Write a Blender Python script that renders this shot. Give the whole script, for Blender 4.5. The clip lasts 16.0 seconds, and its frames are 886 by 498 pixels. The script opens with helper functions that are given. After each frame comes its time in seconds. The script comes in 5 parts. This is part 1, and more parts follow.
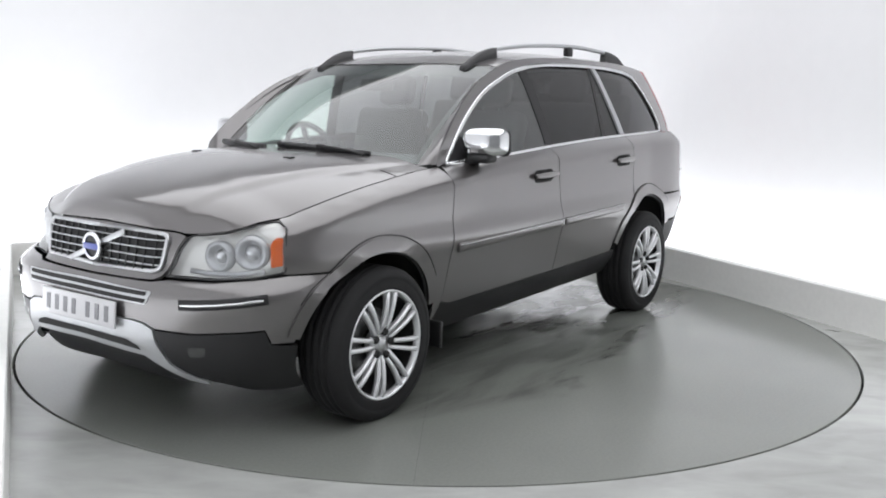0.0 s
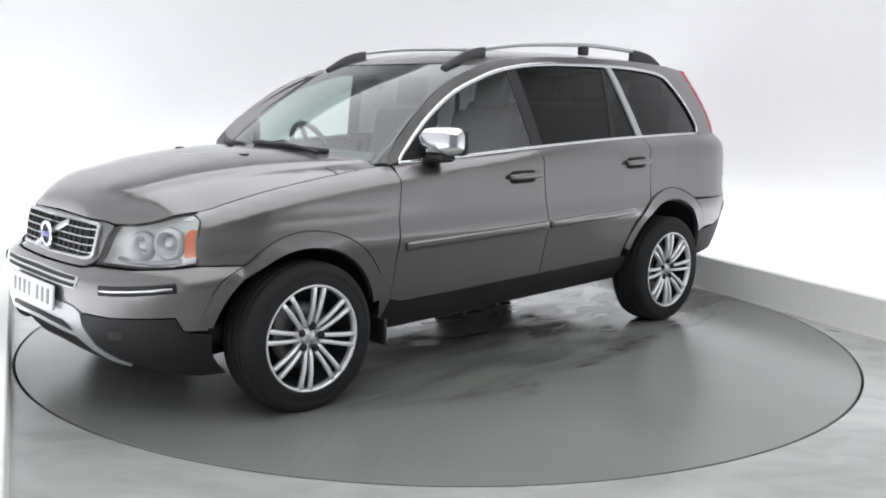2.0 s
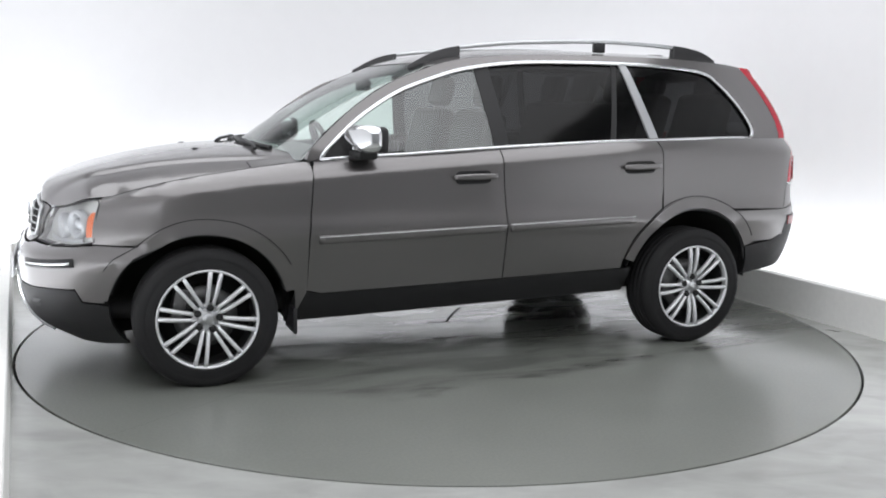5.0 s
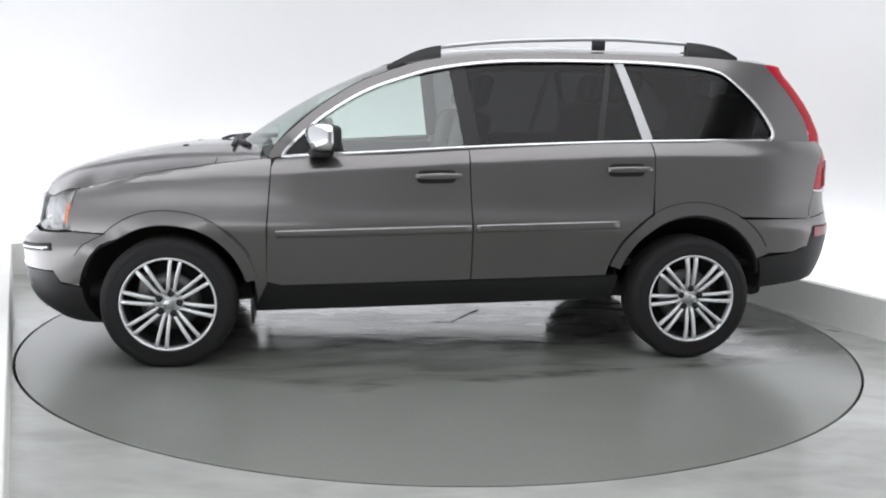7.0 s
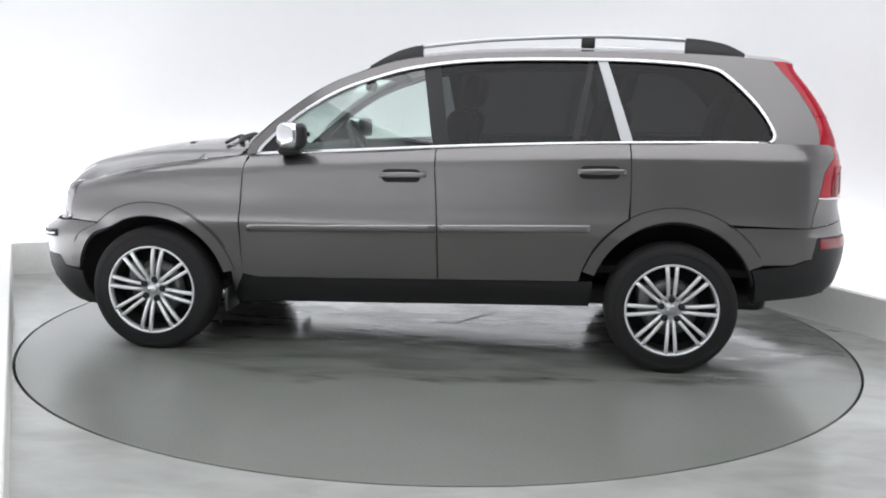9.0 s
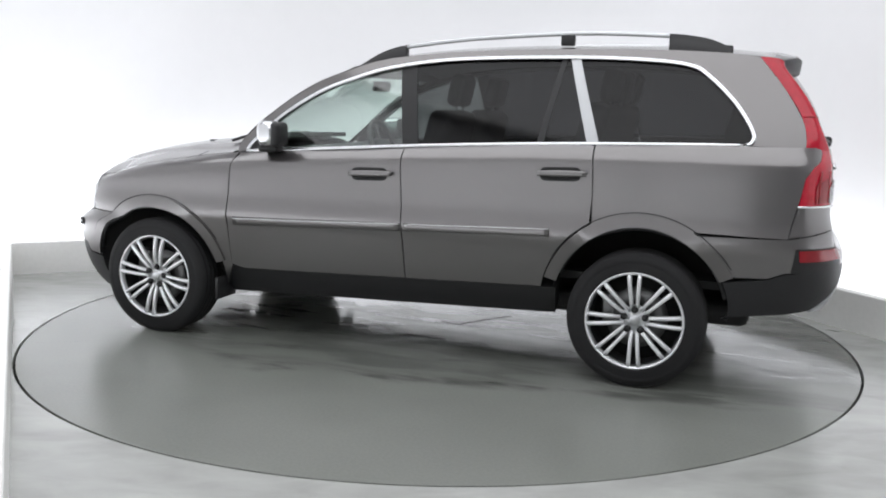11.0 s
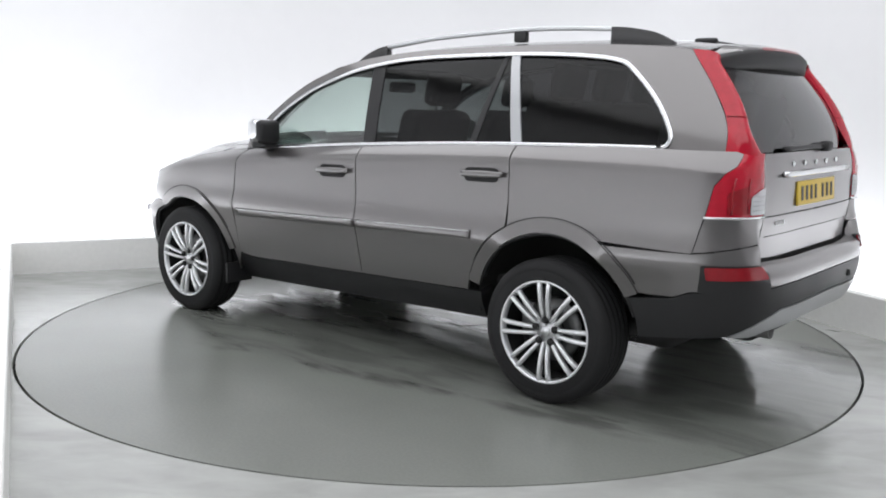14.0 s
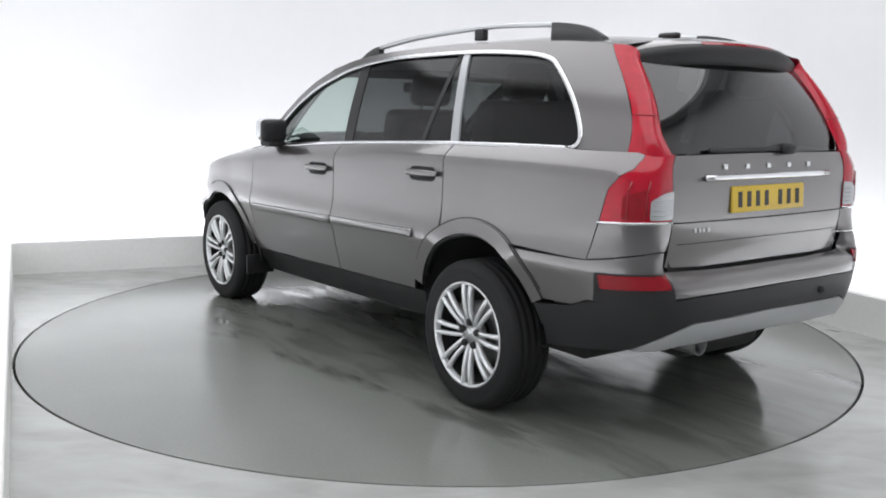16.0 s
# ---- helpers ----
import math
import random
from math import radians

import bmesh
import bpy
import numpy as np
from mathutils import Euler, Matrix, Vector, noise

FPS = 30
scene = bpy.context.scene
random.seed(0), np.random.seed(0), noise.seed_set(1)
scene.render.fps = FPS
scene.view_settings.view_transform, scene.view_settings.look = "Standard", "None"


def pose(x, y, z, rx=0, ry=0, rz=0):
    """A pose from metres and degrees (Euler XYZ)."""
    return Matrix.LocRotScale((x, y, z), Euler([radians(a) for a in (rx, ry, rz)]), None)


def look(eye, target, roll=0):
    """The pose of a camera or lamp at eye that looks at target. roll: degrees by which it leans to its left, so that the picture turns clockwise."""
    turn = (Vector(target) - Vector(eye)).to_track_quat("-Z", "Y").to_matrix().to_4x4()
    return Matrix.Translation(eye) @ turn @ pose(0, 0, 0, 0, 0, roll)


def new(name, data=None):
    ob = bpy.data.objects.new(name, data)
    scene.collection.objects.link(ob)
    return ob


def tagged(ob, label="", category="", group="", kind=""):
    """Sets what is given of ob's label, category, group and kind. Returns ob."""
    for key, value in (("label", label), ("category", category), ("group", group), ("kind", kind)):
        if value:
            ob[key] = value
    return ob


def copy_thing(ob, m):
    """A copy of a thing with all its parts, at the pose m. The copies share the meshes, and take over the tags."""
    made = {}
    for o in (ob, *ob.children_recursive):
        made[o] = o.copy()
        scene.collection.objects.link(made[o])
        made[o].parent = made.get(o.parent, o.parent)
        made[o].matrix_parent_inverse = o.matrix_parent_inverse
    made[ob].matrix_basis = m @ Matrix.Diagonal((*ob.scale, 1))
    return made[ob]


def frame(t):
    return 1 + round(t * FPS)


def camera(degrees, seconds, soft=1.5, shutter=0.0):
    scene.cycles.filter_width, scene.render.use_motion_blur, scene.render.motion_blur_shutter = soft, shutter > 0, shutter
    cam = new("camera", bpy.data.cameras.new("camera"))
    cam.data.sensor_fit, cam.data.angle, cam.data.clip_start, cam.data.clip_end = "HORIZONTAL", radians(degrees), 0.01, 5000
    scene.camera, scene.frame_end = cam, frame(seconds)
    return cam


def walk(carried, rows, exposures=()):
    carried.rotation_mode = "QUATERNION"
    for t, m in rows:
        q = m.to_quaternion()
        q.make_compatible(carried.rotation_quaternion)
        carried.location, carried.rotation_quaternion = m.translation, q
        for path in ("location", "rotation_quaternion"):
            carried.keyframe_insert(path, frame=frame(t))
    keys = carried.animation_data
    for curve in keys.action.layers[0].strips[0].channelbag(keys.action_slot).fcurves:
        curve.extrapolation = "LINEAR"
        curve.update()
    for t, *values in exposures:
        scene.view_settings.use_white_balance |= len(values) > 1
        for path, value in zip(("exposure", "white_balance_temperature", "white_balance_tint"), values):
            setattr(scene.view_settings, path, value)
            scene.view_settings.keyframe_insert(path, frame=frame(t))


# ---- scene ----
cam = camera(51.54, 16.0, soft=1.9)
STAND = look((0, -5.686, 1.409), (0.01, -0.749, 0.62), 1.212)
walk(cam, [(0.0, STAND), (16.0, STAND)])

# ---- light ----
world = bpy.data.worlds.new("studio_air")
world.use_nodes = True
scene.world = world
world.node_tree.nodes["Background"].inputs[0].default_value = (0.9, 0.95, 1.0, 1)
world.node_tree.nodes["Background"].inputs[1].default_value = 0.05
scene.view_settings.exposure = 0.0

ROOM = pose(0, 0, 0, 0, 0, 24.2)          # the room's walls stand at an angle to the lens
KERB_L, KERB_R, KERB_B = -2.49, 2.47, 2.64
WALL_GAP, CEIL, FRONT = 0.55, 3.6, -8.0


def area(name, m, sx, sy, watts, colour=(1, 1, 1)):
    data = bpy.data.lights.new(name, "AREA")
    data.shape, data.size, data.size_y, data.energy, data.color = "RECTANGLE", sx, sy, watts, colour
    ob = new(name, data)
    ob.matrix_world = m
    return ob


def strip(name, a, b, watts, lean):
    """A strip light behind a kerb, in room space, that washes the wall from below."""
    a, b = Vector(a), Vector(b)
    along = (b - a).normalized()
    up = (Vector((0, 0, 1)) + Vector(lean)).normalized()
    side = up.cross(along).normalized()
    m = Matrix((along, side, up)).transposed().to_4x4() @ pose(0, 0, 0, 180)
    m.translation = (a + b) / 2
    area(name, ROOM @ m, (b - a).length, 0.12, watts, (0.95, 0.972, 1.012))


strip("strip_light", (KERB_L, KERB_B + 0.2, 0.1), (KERB_R, KERB_B + 0.2, 0.1), 44, (0, 0.25, 0))
strip("strip_light", (KERB_R + 0.2, KERB_B, 0.1), (KERB_R + 0.2, -6.5, 0.1), 54, (0.25, 0, 0))
strip("strip_light", (KERB_L - 0.16, -6.5, 0.1), (KERB_L - 0.2, KERB_B, 0.1), 86, (-0.25, 0, 0))
# one unseen softbox added overhead in place of the room's own ceiling lights
ADDED_SOFTBOXES = [(-0.2, -2.0)]
for cu, cv in ADDED_SOFTBOXES:
    area("added_softbox_lamp", ROOM @ pose(cu, cv, CEIL - 0.13), 5.2, 8.6, 236, (0.975, 0.98, 1.015))


# ---- materials ----
def nodes_of(name):
    mat = bpy.data.materials.new(name)
    mat.use_nodes = True
    nt = mat.node_tree
    return mat, nt, nt.nodes["Principled BSDF"]


def mat_of(name, colour, rough=0.5, metal=0.0, grain=0.0, scale=40.0, bump=0.0, coat=0.0, rough_var=0.0, large=1.5, coat_rough=0.07, coat_ior=1.5):
    """Principled surface with colour and roughness that vary at two scales, and fine relief."""
    mat, nt, p = nodes_of(name)
    p.inputs["Metallic"].default_value = metal
    p.inputs["Coat Weight"].default_value = coat
    p.inputs["Coat IOR"].default_value = coat_ior
    p.inputs["Coat Roughness"].default_value = coat_rough
    tc = nt.nodes.new("ShaderNodeTexCoord")
    fine = nt.nodes.new("ShaderNodeTexNoise")
    fine.inputs["Scale"].default_value, fine.inputs["Detail"].default_value = scale, 5
    wide = nt.nodes.new("ShaderNodeTexNoise")
    wide.inputs["Scale"].default_value, wide.inputs["Detail"].default_value = large, 4
    for n in (fine, wide):
        nt.links.new(tc.outputs["Object"], n.inputs["Vector"])
    mixed = nt.nodes.new("ShaderNodeMath")
    mixed.operation = "MULTIPLY_ADD"
    mixed.inputs[1].default_value = 0.5
    half = nt.nodes.new("ShaderNodeMath")
    half.operation, half.inputs[1].default_value = "MULTIPLY", 0.5
    nt.links.new(wide.outputs["Fac"], half.inputs[0])
    nt.links.new(fine.outputs["Fac"], mixed.inputs[0])
    nt.links.new(half.outputs[0], mixed.inputs[2])
    col = nt.nodes.new("ShaderNodeMapRange")
    col.inputs["From Min"].default_value, col.inputs["From Max"].default_value = 0.3, 0.7
    col.inputs["To Min"].default_value, col.inputs["To Max"].default_value = 1 - grain, 1 + grain
    nt.links.new(mixed.outputs[0], col.inputs["Value"])
    mul = nt.nodes.new("ShaderNodeVectorMath")
    mul.operation = "SCALE"
    mul.inputs[0].default_value = colour
    nt.links.new(col.outputs[0], mul.inputs["Scale"])
    nt.links.new(mul.outputs[0], p.inputs["Base Color"])
    rg = nt.nodes.new("ShaderNodeMapRange")
    rg.inputs["From Min"].default_value, rg.inputs["From Max"].default_value = 0.3, 0.7
    rg.inputs["To Min"].default_value, rg.inputs["To Max"].default_value = max(0.0, rough - rough_var), rough + rough_var
    nt.links.new(wide.outputs["Fac"], rg.inputs["Value"])
    nt.links.new(rg.outputs[0], p.inputs["Roughness"])
    if bump:
        b = nt.nodes.new("ShaderNodeBump")
        b.inputs["Strength"].default_value, b.inputs["Distance"].default_value = bump, 0.003
        nt.links.new(fine.outputs["Fac"], b.inputs["Height"])
        nt.links.new(b.outputs[0], p.inputs["Normal"])
    return mat


def pane_of(name, tint, gloss=0.02, sheen=0.10):
    """Thin glass: tinted see-through with a mirror sheen that grows at a slant."""
    mat = bpy.data.materials.new(name)
    mat.use_nodes = True
    nt = mat.node_tree
    nt.nodes.clear()
    out = nt.nodes.new("ShaderNodeOutputMaterial")
    mix = nt.nodes.new("ShaderNodeMixShader")
    tr = nt.nodes.new("ShaderNodeBsdfTransparent")
    gl = nt.nodes.new("ShaderNodeBsdfGlossy")
    lw = nt.nodes.new("ShaderNodeLayerWeight")
    pw = nt.nodes.new("ShaderNodeMath")
    pw.operation, pw.inputs[1].default_value = "POWER", 4.0
    fr = nt.nodes.new("ShaderNodeMapRange")
    fr.inputs["To Min"].default_value, fr.inputs["To Max"].default_value = sheen, 0.95
    nt.links.new(lw.outputs["Facing"], pw.inputs[0])
    nt.links.new(pw.outputs[0], fr.inputs["Value"])
    tr.inputs[0].default_value = (*tint, 1)
    gl.inputs["Roughness"].default_value = gloss
    nt.links.new(fr.outputs[0], mix.inputs[0])
    nt.links.new(tr.outputs[0], mix.inputs[1])
    nt.links.new(gl.outputs[0], mix.inputs[2])
    nt.links.new(mix.outputs[0], out.inputs[0])
    return mat


PAINT = mat_of("grey_metallic_paint", (0.140, 0.132, 0.131), 0.36, 0.85, 0.05, 900, 0.0, 1.0, 0.03, coat_rough=0.10, coat_ior=1.75)
BLACK = mat_of("black_plastic", (0.009, 0.009, 0.0098), 0.5, 0, 0.25, 300, 0.15, 0, 0.08)
# near-black for dark hidden parts, and for shade painted into recesses
DARK = mat_of("dark_parts_and_shade", (0.012, 0.012, 0.012), 0.8, 0, 0.2, 20)
RUBBER = mat_of("tyre_rubber", (0.007, 0.007, 0.0075), 0.85, 0, 0.3, 120, 0.2, 0, 0.1)
CHROME = mat_of("bright_chrome", (0.74, 0.75, 0.76), 0.14, 1.0, 0.02, 60)
SATIN = mat_of("satin_aluminium", (0.54, 0.55, 0.56), 0.33, 1.0, 0.04, 200)
ALLOY = mat_of("silver_alloy_paint", (0.74, 0.75, 0.76), 0.36, 0.55, 0.05, 300, 0, 0.5, 0.05)
SILVER = mat_of("silver_plastic", (0.44, 0.45, 0.46), 0.36, 0.5, 0.06, 200, 0, 0.3)
IRON = mat_of("grey_iron", (0.18, 0.18, 0.18), 0.45, 0.8, 0.2, 60)
LEATHER = mat_of("charcoal_leather", (0.06, 0.06, 0.063), 0.5, 0, 0.2, 90, 0.2)
TRIM = mat_of("soft_grey_trim", (0.13, 0.13, 0.135), 0.7, 0, 0.1, 60)
HEADLINER = mat_of("pale_headlining", (0.45, 0.45, 0.43), 0.9, 0, 0.06, 80)
GLASS_CLEAR = pane_of("green_tinted_glass", (0.76, 0.85, 0.81), 0.03, 0.14)
GLASS_DARK = pane_of("privacy_glass", (0.110, 0.113, 0.117), 0.09, 0.03)
GLASS_REAR = pane_of("dark_rear_glass", (0.18, 0.183, 0.187), 0.02, 0.11)
LENS = pane_of("clear_lens", (0.9, 0.91, 0.92))
RED = mat_of("red_lens", (0.40, 0.004, 0.020), 0.16, 0, 0.22, 30, 0, 0.15)
RED_DEEP = mat_of("deep_red_lens", (0.24, 0.003, 0.010), 0.15, 0, 0.2, 25, 0, 0.15)
AMBER = mat_of("amber_lens", (0.74, 0.14, 0.02), 0.15, 0, 0.1, 30, 0, 0.8)
REFLECTOR = mat_of("lamp_reflector", (0.70, 0.70, 0.67), 0.22, 0.35, 0.05, 12)
PLATE_W = mat_of("white_plate", (0.50, 0.50, 0.51), 0.4, 0, 0.03, 60)
PLATE_Y = mat_of("yellow_plate", (0.66, 0.46, 0.05), 0.4, 0, 0.05, 60)
INK = mat_of("plate_ink", (0.03, 0.03, 0.035), 0.5, 0, 0.1, 60)
# paler ink for the low-contrast bars of the front plate
INK_PALE = mat_of("pale_plate_ink", (0.17, 0.17, 0.18), 0.5, 0, 0.1, 60)
BLUE = mat_of("blue_enamel", (0.08, 0.10, 0.30), 0.3, 0, 0.05, 60)
WHITE = mat_of("white_wall_paint", (0.82, 0.82, 0.83), 0.7, 0, 0.012, 8, 0.03, 0, 0.0, 0.5)
KERB = mat_of("pale_grey_paint", (0.79, 0.79, 0.765), 0.55, 0, 0.05, 30, 0.08, 0, 0.08, 1.2)
UNSEEN_GREY = mat_of("unseen_wall_grey", (0.36, 0.365, 0.37), 0.55, 0, 0.05, 30, 0.08, 0, 0.08, 1.2)
CEILING = mat_of("grey_ceiling_paint", (0.30, 0.305, 0.31), 0.8, 0, 0.04, 20, 0.05)
PIT = mat_of("pit_shadow", (0.02, 0.02, 0.02), 0.9)


def floor_paint(name, colour, rough, stain):
    """Painted concrete under a wet film: mottled colour, patchy gloss, dark smears."""
    mat, nt, p = nodes_of(name)
    tc = nt.nodes.new("ShaderNodeTexCoord")
    mp = nt.nodes.new("ShaderNodeMapping")
    mp.inputs["Scale"].default_value = (1.0, 2.2, 1.0)
    nt.links.new(tc.outputs["Object"], mp.inputs[0])
    tones = []
    for sc, det, dist in ((0.7, 6, 0.6), (3.5, 8, 0.8), (120, 3, 0)):
        n = nt.nodes.new("ShaderNodeTexNoise")
        n.inputs["Scale"].default_value, n.inputs["Detail"].default_value, n.inputs["Distortion"].default_value = sc, det, dist
        nt.links.new(mp.outputs[0] if sc < 50 else tc.outputs["Object"], n.inputs["Vector"])
        tones.append(n)
    add = nt.nodes.new("ShaderNodeMath")
    add.operation = "MULTIPLY_ADD"
    add.inputs[1].default_value = 0.45
    nt.links.new(tones[1].outputs["Fac"], add.inputs[0])
    nt.links.new(tones[0].outputs["Fac"], add.inputs[2])
    ramp = nt.nodes.new("ShaderNodeMapRange")
    ramp.inputs["From Min"].default_value, ramp.inputs["From Max"].default_value = 0.5, 0.95
    ramp.inputs["To Min"].default_value, ramp.inputs["To Max"].default_value = 1 - stain, 1 + stain * 0.5
    nt.links.new(add.outputs[0], ramp.inputs["Value"])
    sc = nt.nodes.new("ShaderNodeVectorMath")
    sc.operation = "SCALE"
    sc.inputs[0].default_value = colour
    nt.links.new(ramp.outputs[0], sc.inputs["Scale"])
    nt.links.new(sc.outputs[0], p.inputs["Base Color"])
    rr = nt.nodes.new("ShaderNodeMapRange")
    rr.inputs["From Min"].default_value, rr.inputs["From Max"].default_value = 0.60, 0.80
    rr.inputs["To Min"].default_value, rr.inputs["To Max"].default_value = rough * 0.70, rough * 1.08
    nt.links.new(add.outputs[0], rr.inputs["Value"])
    nt.links.new(rr.outputs[0], p.inputs["Roughness"])
    b = nt.nodes.new("ShaderNodeBump")
    b.inputs["Strength"].default_value, b.inputs["Distance"].default_value = 0.02, 0.003
    nt.links.new(tones[1].outputs["Fac"], b.inputs["Height"])
    nt.links.new(b.outputs[0], p.inputs["Normal"])
    p.inputs["Specular IOR Level"].default_value = 0.6
    return mat


FLOOR = floor_paint("grey_floor_paint", (0.395, 0.403, 0.386), 0.24, 0.26)


def wet_deck(name, colour):
    """Painted turntable deck with the wet, dirty lane that the car's tyres brought in."""
    mat, nt, p = nodes_of(name)

    def node(kind, **kw):
        n = nt.nodes.new(kind)
        for k, v in kw.items():
            n.inputs[k].default_value = v
        return n

    def calc(op, a, b=None, clamp=False):
        n = nt.nodes.new("ShaderNodeMath")
        n.operation, n.use_clamp = op, clamp
        for i, v in enumerate((a, b)):
            if v is None:
                continue
            if isinstance(v, (int, float)):
                n.inputs[i].default_value = v
            else:
                nt.links.new(v, n.inputs[i])
        return n.outputs[0]

    def span(v, lo, hi, to_lo=0.0, to_hi=1.0, smooth=True):
        n = node("ShaderNodeMapRange", **{"From Min": lo, "From Max": hi, "To Min": to_lo, "To Max": to_hi})
        n.interpolation_type = "SMOOTHSTEP" if smooth else "LINEAR"
        nt.links.new(v, n.inputs["Value"])
        return n.outputs[0]

    tc = nt.nodes.new("ShaderNodeTexCoord")

    def noise(sx, sy, det, dist=0.0, shift=0.0):
        mp = node("ShaderNodeMapping", Scale=(sx, sy, 1.0), Location=(shift, shift, 0.0))
        nt.links.new(tc.outputs["Object"], mp.inputs[0])
        n = node("ShaderNodeTexNoise", Scale=1.0, Detail=det, Distortion=dist)
        nt.links.new(mp.outputs[0], n.inputs["Vector"])
        return n.outputs["Fac"]

    xyz = nt.nodes.new("ShaderNodeSeparateXYZ")
    nt.links.new(tc.outputs["Object"], xyz.inputs[0])
    x, y = xyz.outputs[0], xyz.outputs[1]
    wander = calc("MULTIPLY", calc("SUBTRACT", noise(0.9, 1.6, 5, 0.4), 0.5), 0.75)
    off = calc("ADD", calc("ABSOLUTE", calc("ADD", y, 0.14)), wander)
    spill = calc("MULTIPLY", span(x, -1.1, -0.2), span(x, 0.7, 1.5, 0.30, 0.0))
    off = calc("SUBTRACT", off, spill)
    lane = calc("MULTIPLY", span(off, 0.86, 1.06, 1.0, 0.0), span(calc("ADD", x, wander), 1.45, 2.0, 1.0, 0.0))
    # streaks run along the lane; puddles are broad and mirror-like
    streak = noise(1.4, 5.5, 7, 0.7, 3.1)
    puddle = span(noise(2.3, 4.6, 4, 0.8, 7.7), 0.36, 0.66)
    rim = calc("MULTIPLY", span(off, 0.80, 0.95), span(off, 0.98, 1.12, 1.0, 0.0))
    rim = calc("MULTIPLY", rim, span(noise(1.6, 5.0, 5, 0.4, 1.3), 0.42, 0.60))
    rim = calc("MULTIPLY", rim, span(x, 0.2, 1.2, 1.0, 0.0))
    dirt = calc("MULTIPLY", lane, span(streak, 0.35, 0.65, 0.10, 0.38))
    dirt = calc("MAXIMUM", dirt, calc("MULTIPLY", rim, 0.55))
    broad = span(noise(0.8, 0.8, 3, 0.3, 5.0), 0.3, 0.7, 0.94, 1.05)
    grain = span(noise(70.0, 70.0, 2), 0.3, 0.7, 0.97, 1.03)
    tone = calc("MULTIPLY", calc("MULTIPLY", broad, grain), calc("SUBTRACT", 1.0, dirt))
    sc = nt.nodes.new("ShaderNodeVectorMath")
    sc.operation = "SCALE"
    sc.inputs[0].default_value = colour
    nt.links.new(tone, sc.inputs["Scale"])
    nt.links.new(sc.outputs[0], p.inputs["Base Color"])
    dry = span(noise(1.2, 1.2, 4, 0.3, 9.0), 0.3, 0.7, 0.20, 0.27)
    wet = calc("MULTIPLY", lane, span(puddle, 0.0, 1.0, 0.12, 1.0))
    gloss = nt.nodes.new("ShaderNodeMix")
    nt.links.new(wet, gloss.inputs[0])
    nt.links.new(dry, gloss.inputs[2])
    gloss.inputs[3].default_value = 0.075
    nt.links.new(gloss.outputs[0], p.inputs["Roughness"])
    ripple = calc("MULTIPLY", calc("MULTIPLY", noise(7.0, 20.0, 4, 0.8, 2.2), lane), 1.2)
    b = node("ShaderNodeBump", Strength=0.22, Distance=0.003)
    nt.links.new(calc("ADD", calc("MULTIPLY", streak, 0.35), ripple), b.inputs["Height"])
    nt.links.new(b.outputs[0], p.inputs["Normal"])
    p.inputs["Specular IOR Level"].default_value = 0.6
    return mat


DISC = wet_deck("grey_turntable_paint", (0.196, 0.206, 0.187))


# ---- mesh helpers ----
def part(name, bm, material, parent=None, label="", smooth=True):
    """Links a bmesh as one mesh object, under a thing or a part."""
    me = bpy.data.meshes.new(name)
    for f in bm.faces:
        f.smooth = smooth
    bm.to_mesh(me)
    bm.free()
    me.materials.append(material)
    ob = new(name, me)
    if parent is not None:
        ob.parent = parent
    return tagged(ob, label)


def box_bm(sx, sy, sz, m=Matrix(), bev=0.0, seg=2):
    bm = bmesh.new()
    bmesh.ops.create_cube(bm, size=1.0, matrix=Matrix.Diagonal((sx, sy, sz, 1)))
    if bev:
        bmesh.ops.bevel(bm, geom=bm.edges[:], offset=bev, segments=seg, profile=0.5, affect="EDGES")
    bmesh.ops.transform(bm, matrix=m, verts=bm.verts[:])
    return bm


def lathe_bm(profile, seg=48, closed=False):
    """A ring turned about y from (radius, y) pairs."""
    bm = bmesh.new()
    rings = []
    for k in range(seg):
        a = 2 * math.pi * k / seg
        rings.append([bm.verts.new((r * math.cos(a), y, r * math.sin(a))) for r, y in profile])
    n = len(profile)
    for k in range(seg):
        p, q = rings[k], rings[(k + 1) % seg]
        for i in range(n if closed else n - 1):
            j = (i + 1) % n
            bm.faces.new((p[i], p[j], q[j], q[i]))
    bmesh.ops.remove_doubles(bm, verts=bm.verts[:], dist=1e-5)
    bmesh.ops.recalc_face_normals(bm, faces=bm.faces[:])
    return bm


def sweep_bm(path, normals, width, height, taper=None, closed=False, seg=8):
    """A bar with a rounded section along a path; width lies across the normal, height along it."""
    bm = bmesh.new()
    n, rings = len(path), []
    for i in range(n):
        a, b = path[(i - 1) % n if closed else max(i - 1, 0)], path[(i + 1) % n if closed else min(i + 1, n - 1)]
        t = (Vector(b) - Vector(a)).normalized()
        nn = Vector(normals[i] if isinstance(normals, list) else normals)
        nn = (nn - t * nn.dot(t)).normalized()
        s = t.cross(nn)
        k = taper(i / (n - 1)) if taper else 1.0
        ring = []
        for j in range(seg):
            ang = 2 * math.pi * (j + 0.5) / seg
            c, d = math.cos(ang), math.sin(ang)
            c, d = math.copysign(abs(c) ** 0.6, c), math.copysign(abs(d) ** 0.6, d)
            ring.append(bm.verts.new(Vector(path[i]) + s * (c * width / 2 * k) + nn * (d * height / 2 * k)))
        rings.append(ring)
    for i in range(n if closed else n - 1):
        p, q = rings[i], rings[(i + 1) % n]
        for j in range(seg):
            bm.faces.new((p[j], p[(j + 1) % seg], q[(j + 1) % seg], q[j]))
    if not closed:
        bm.faces.new(rings[0][::-1])
        bm.faces.new(rings[-1])
    bmesh.ops.recalc_face_normals(bm, faces=bm.faces[:])
    return bm


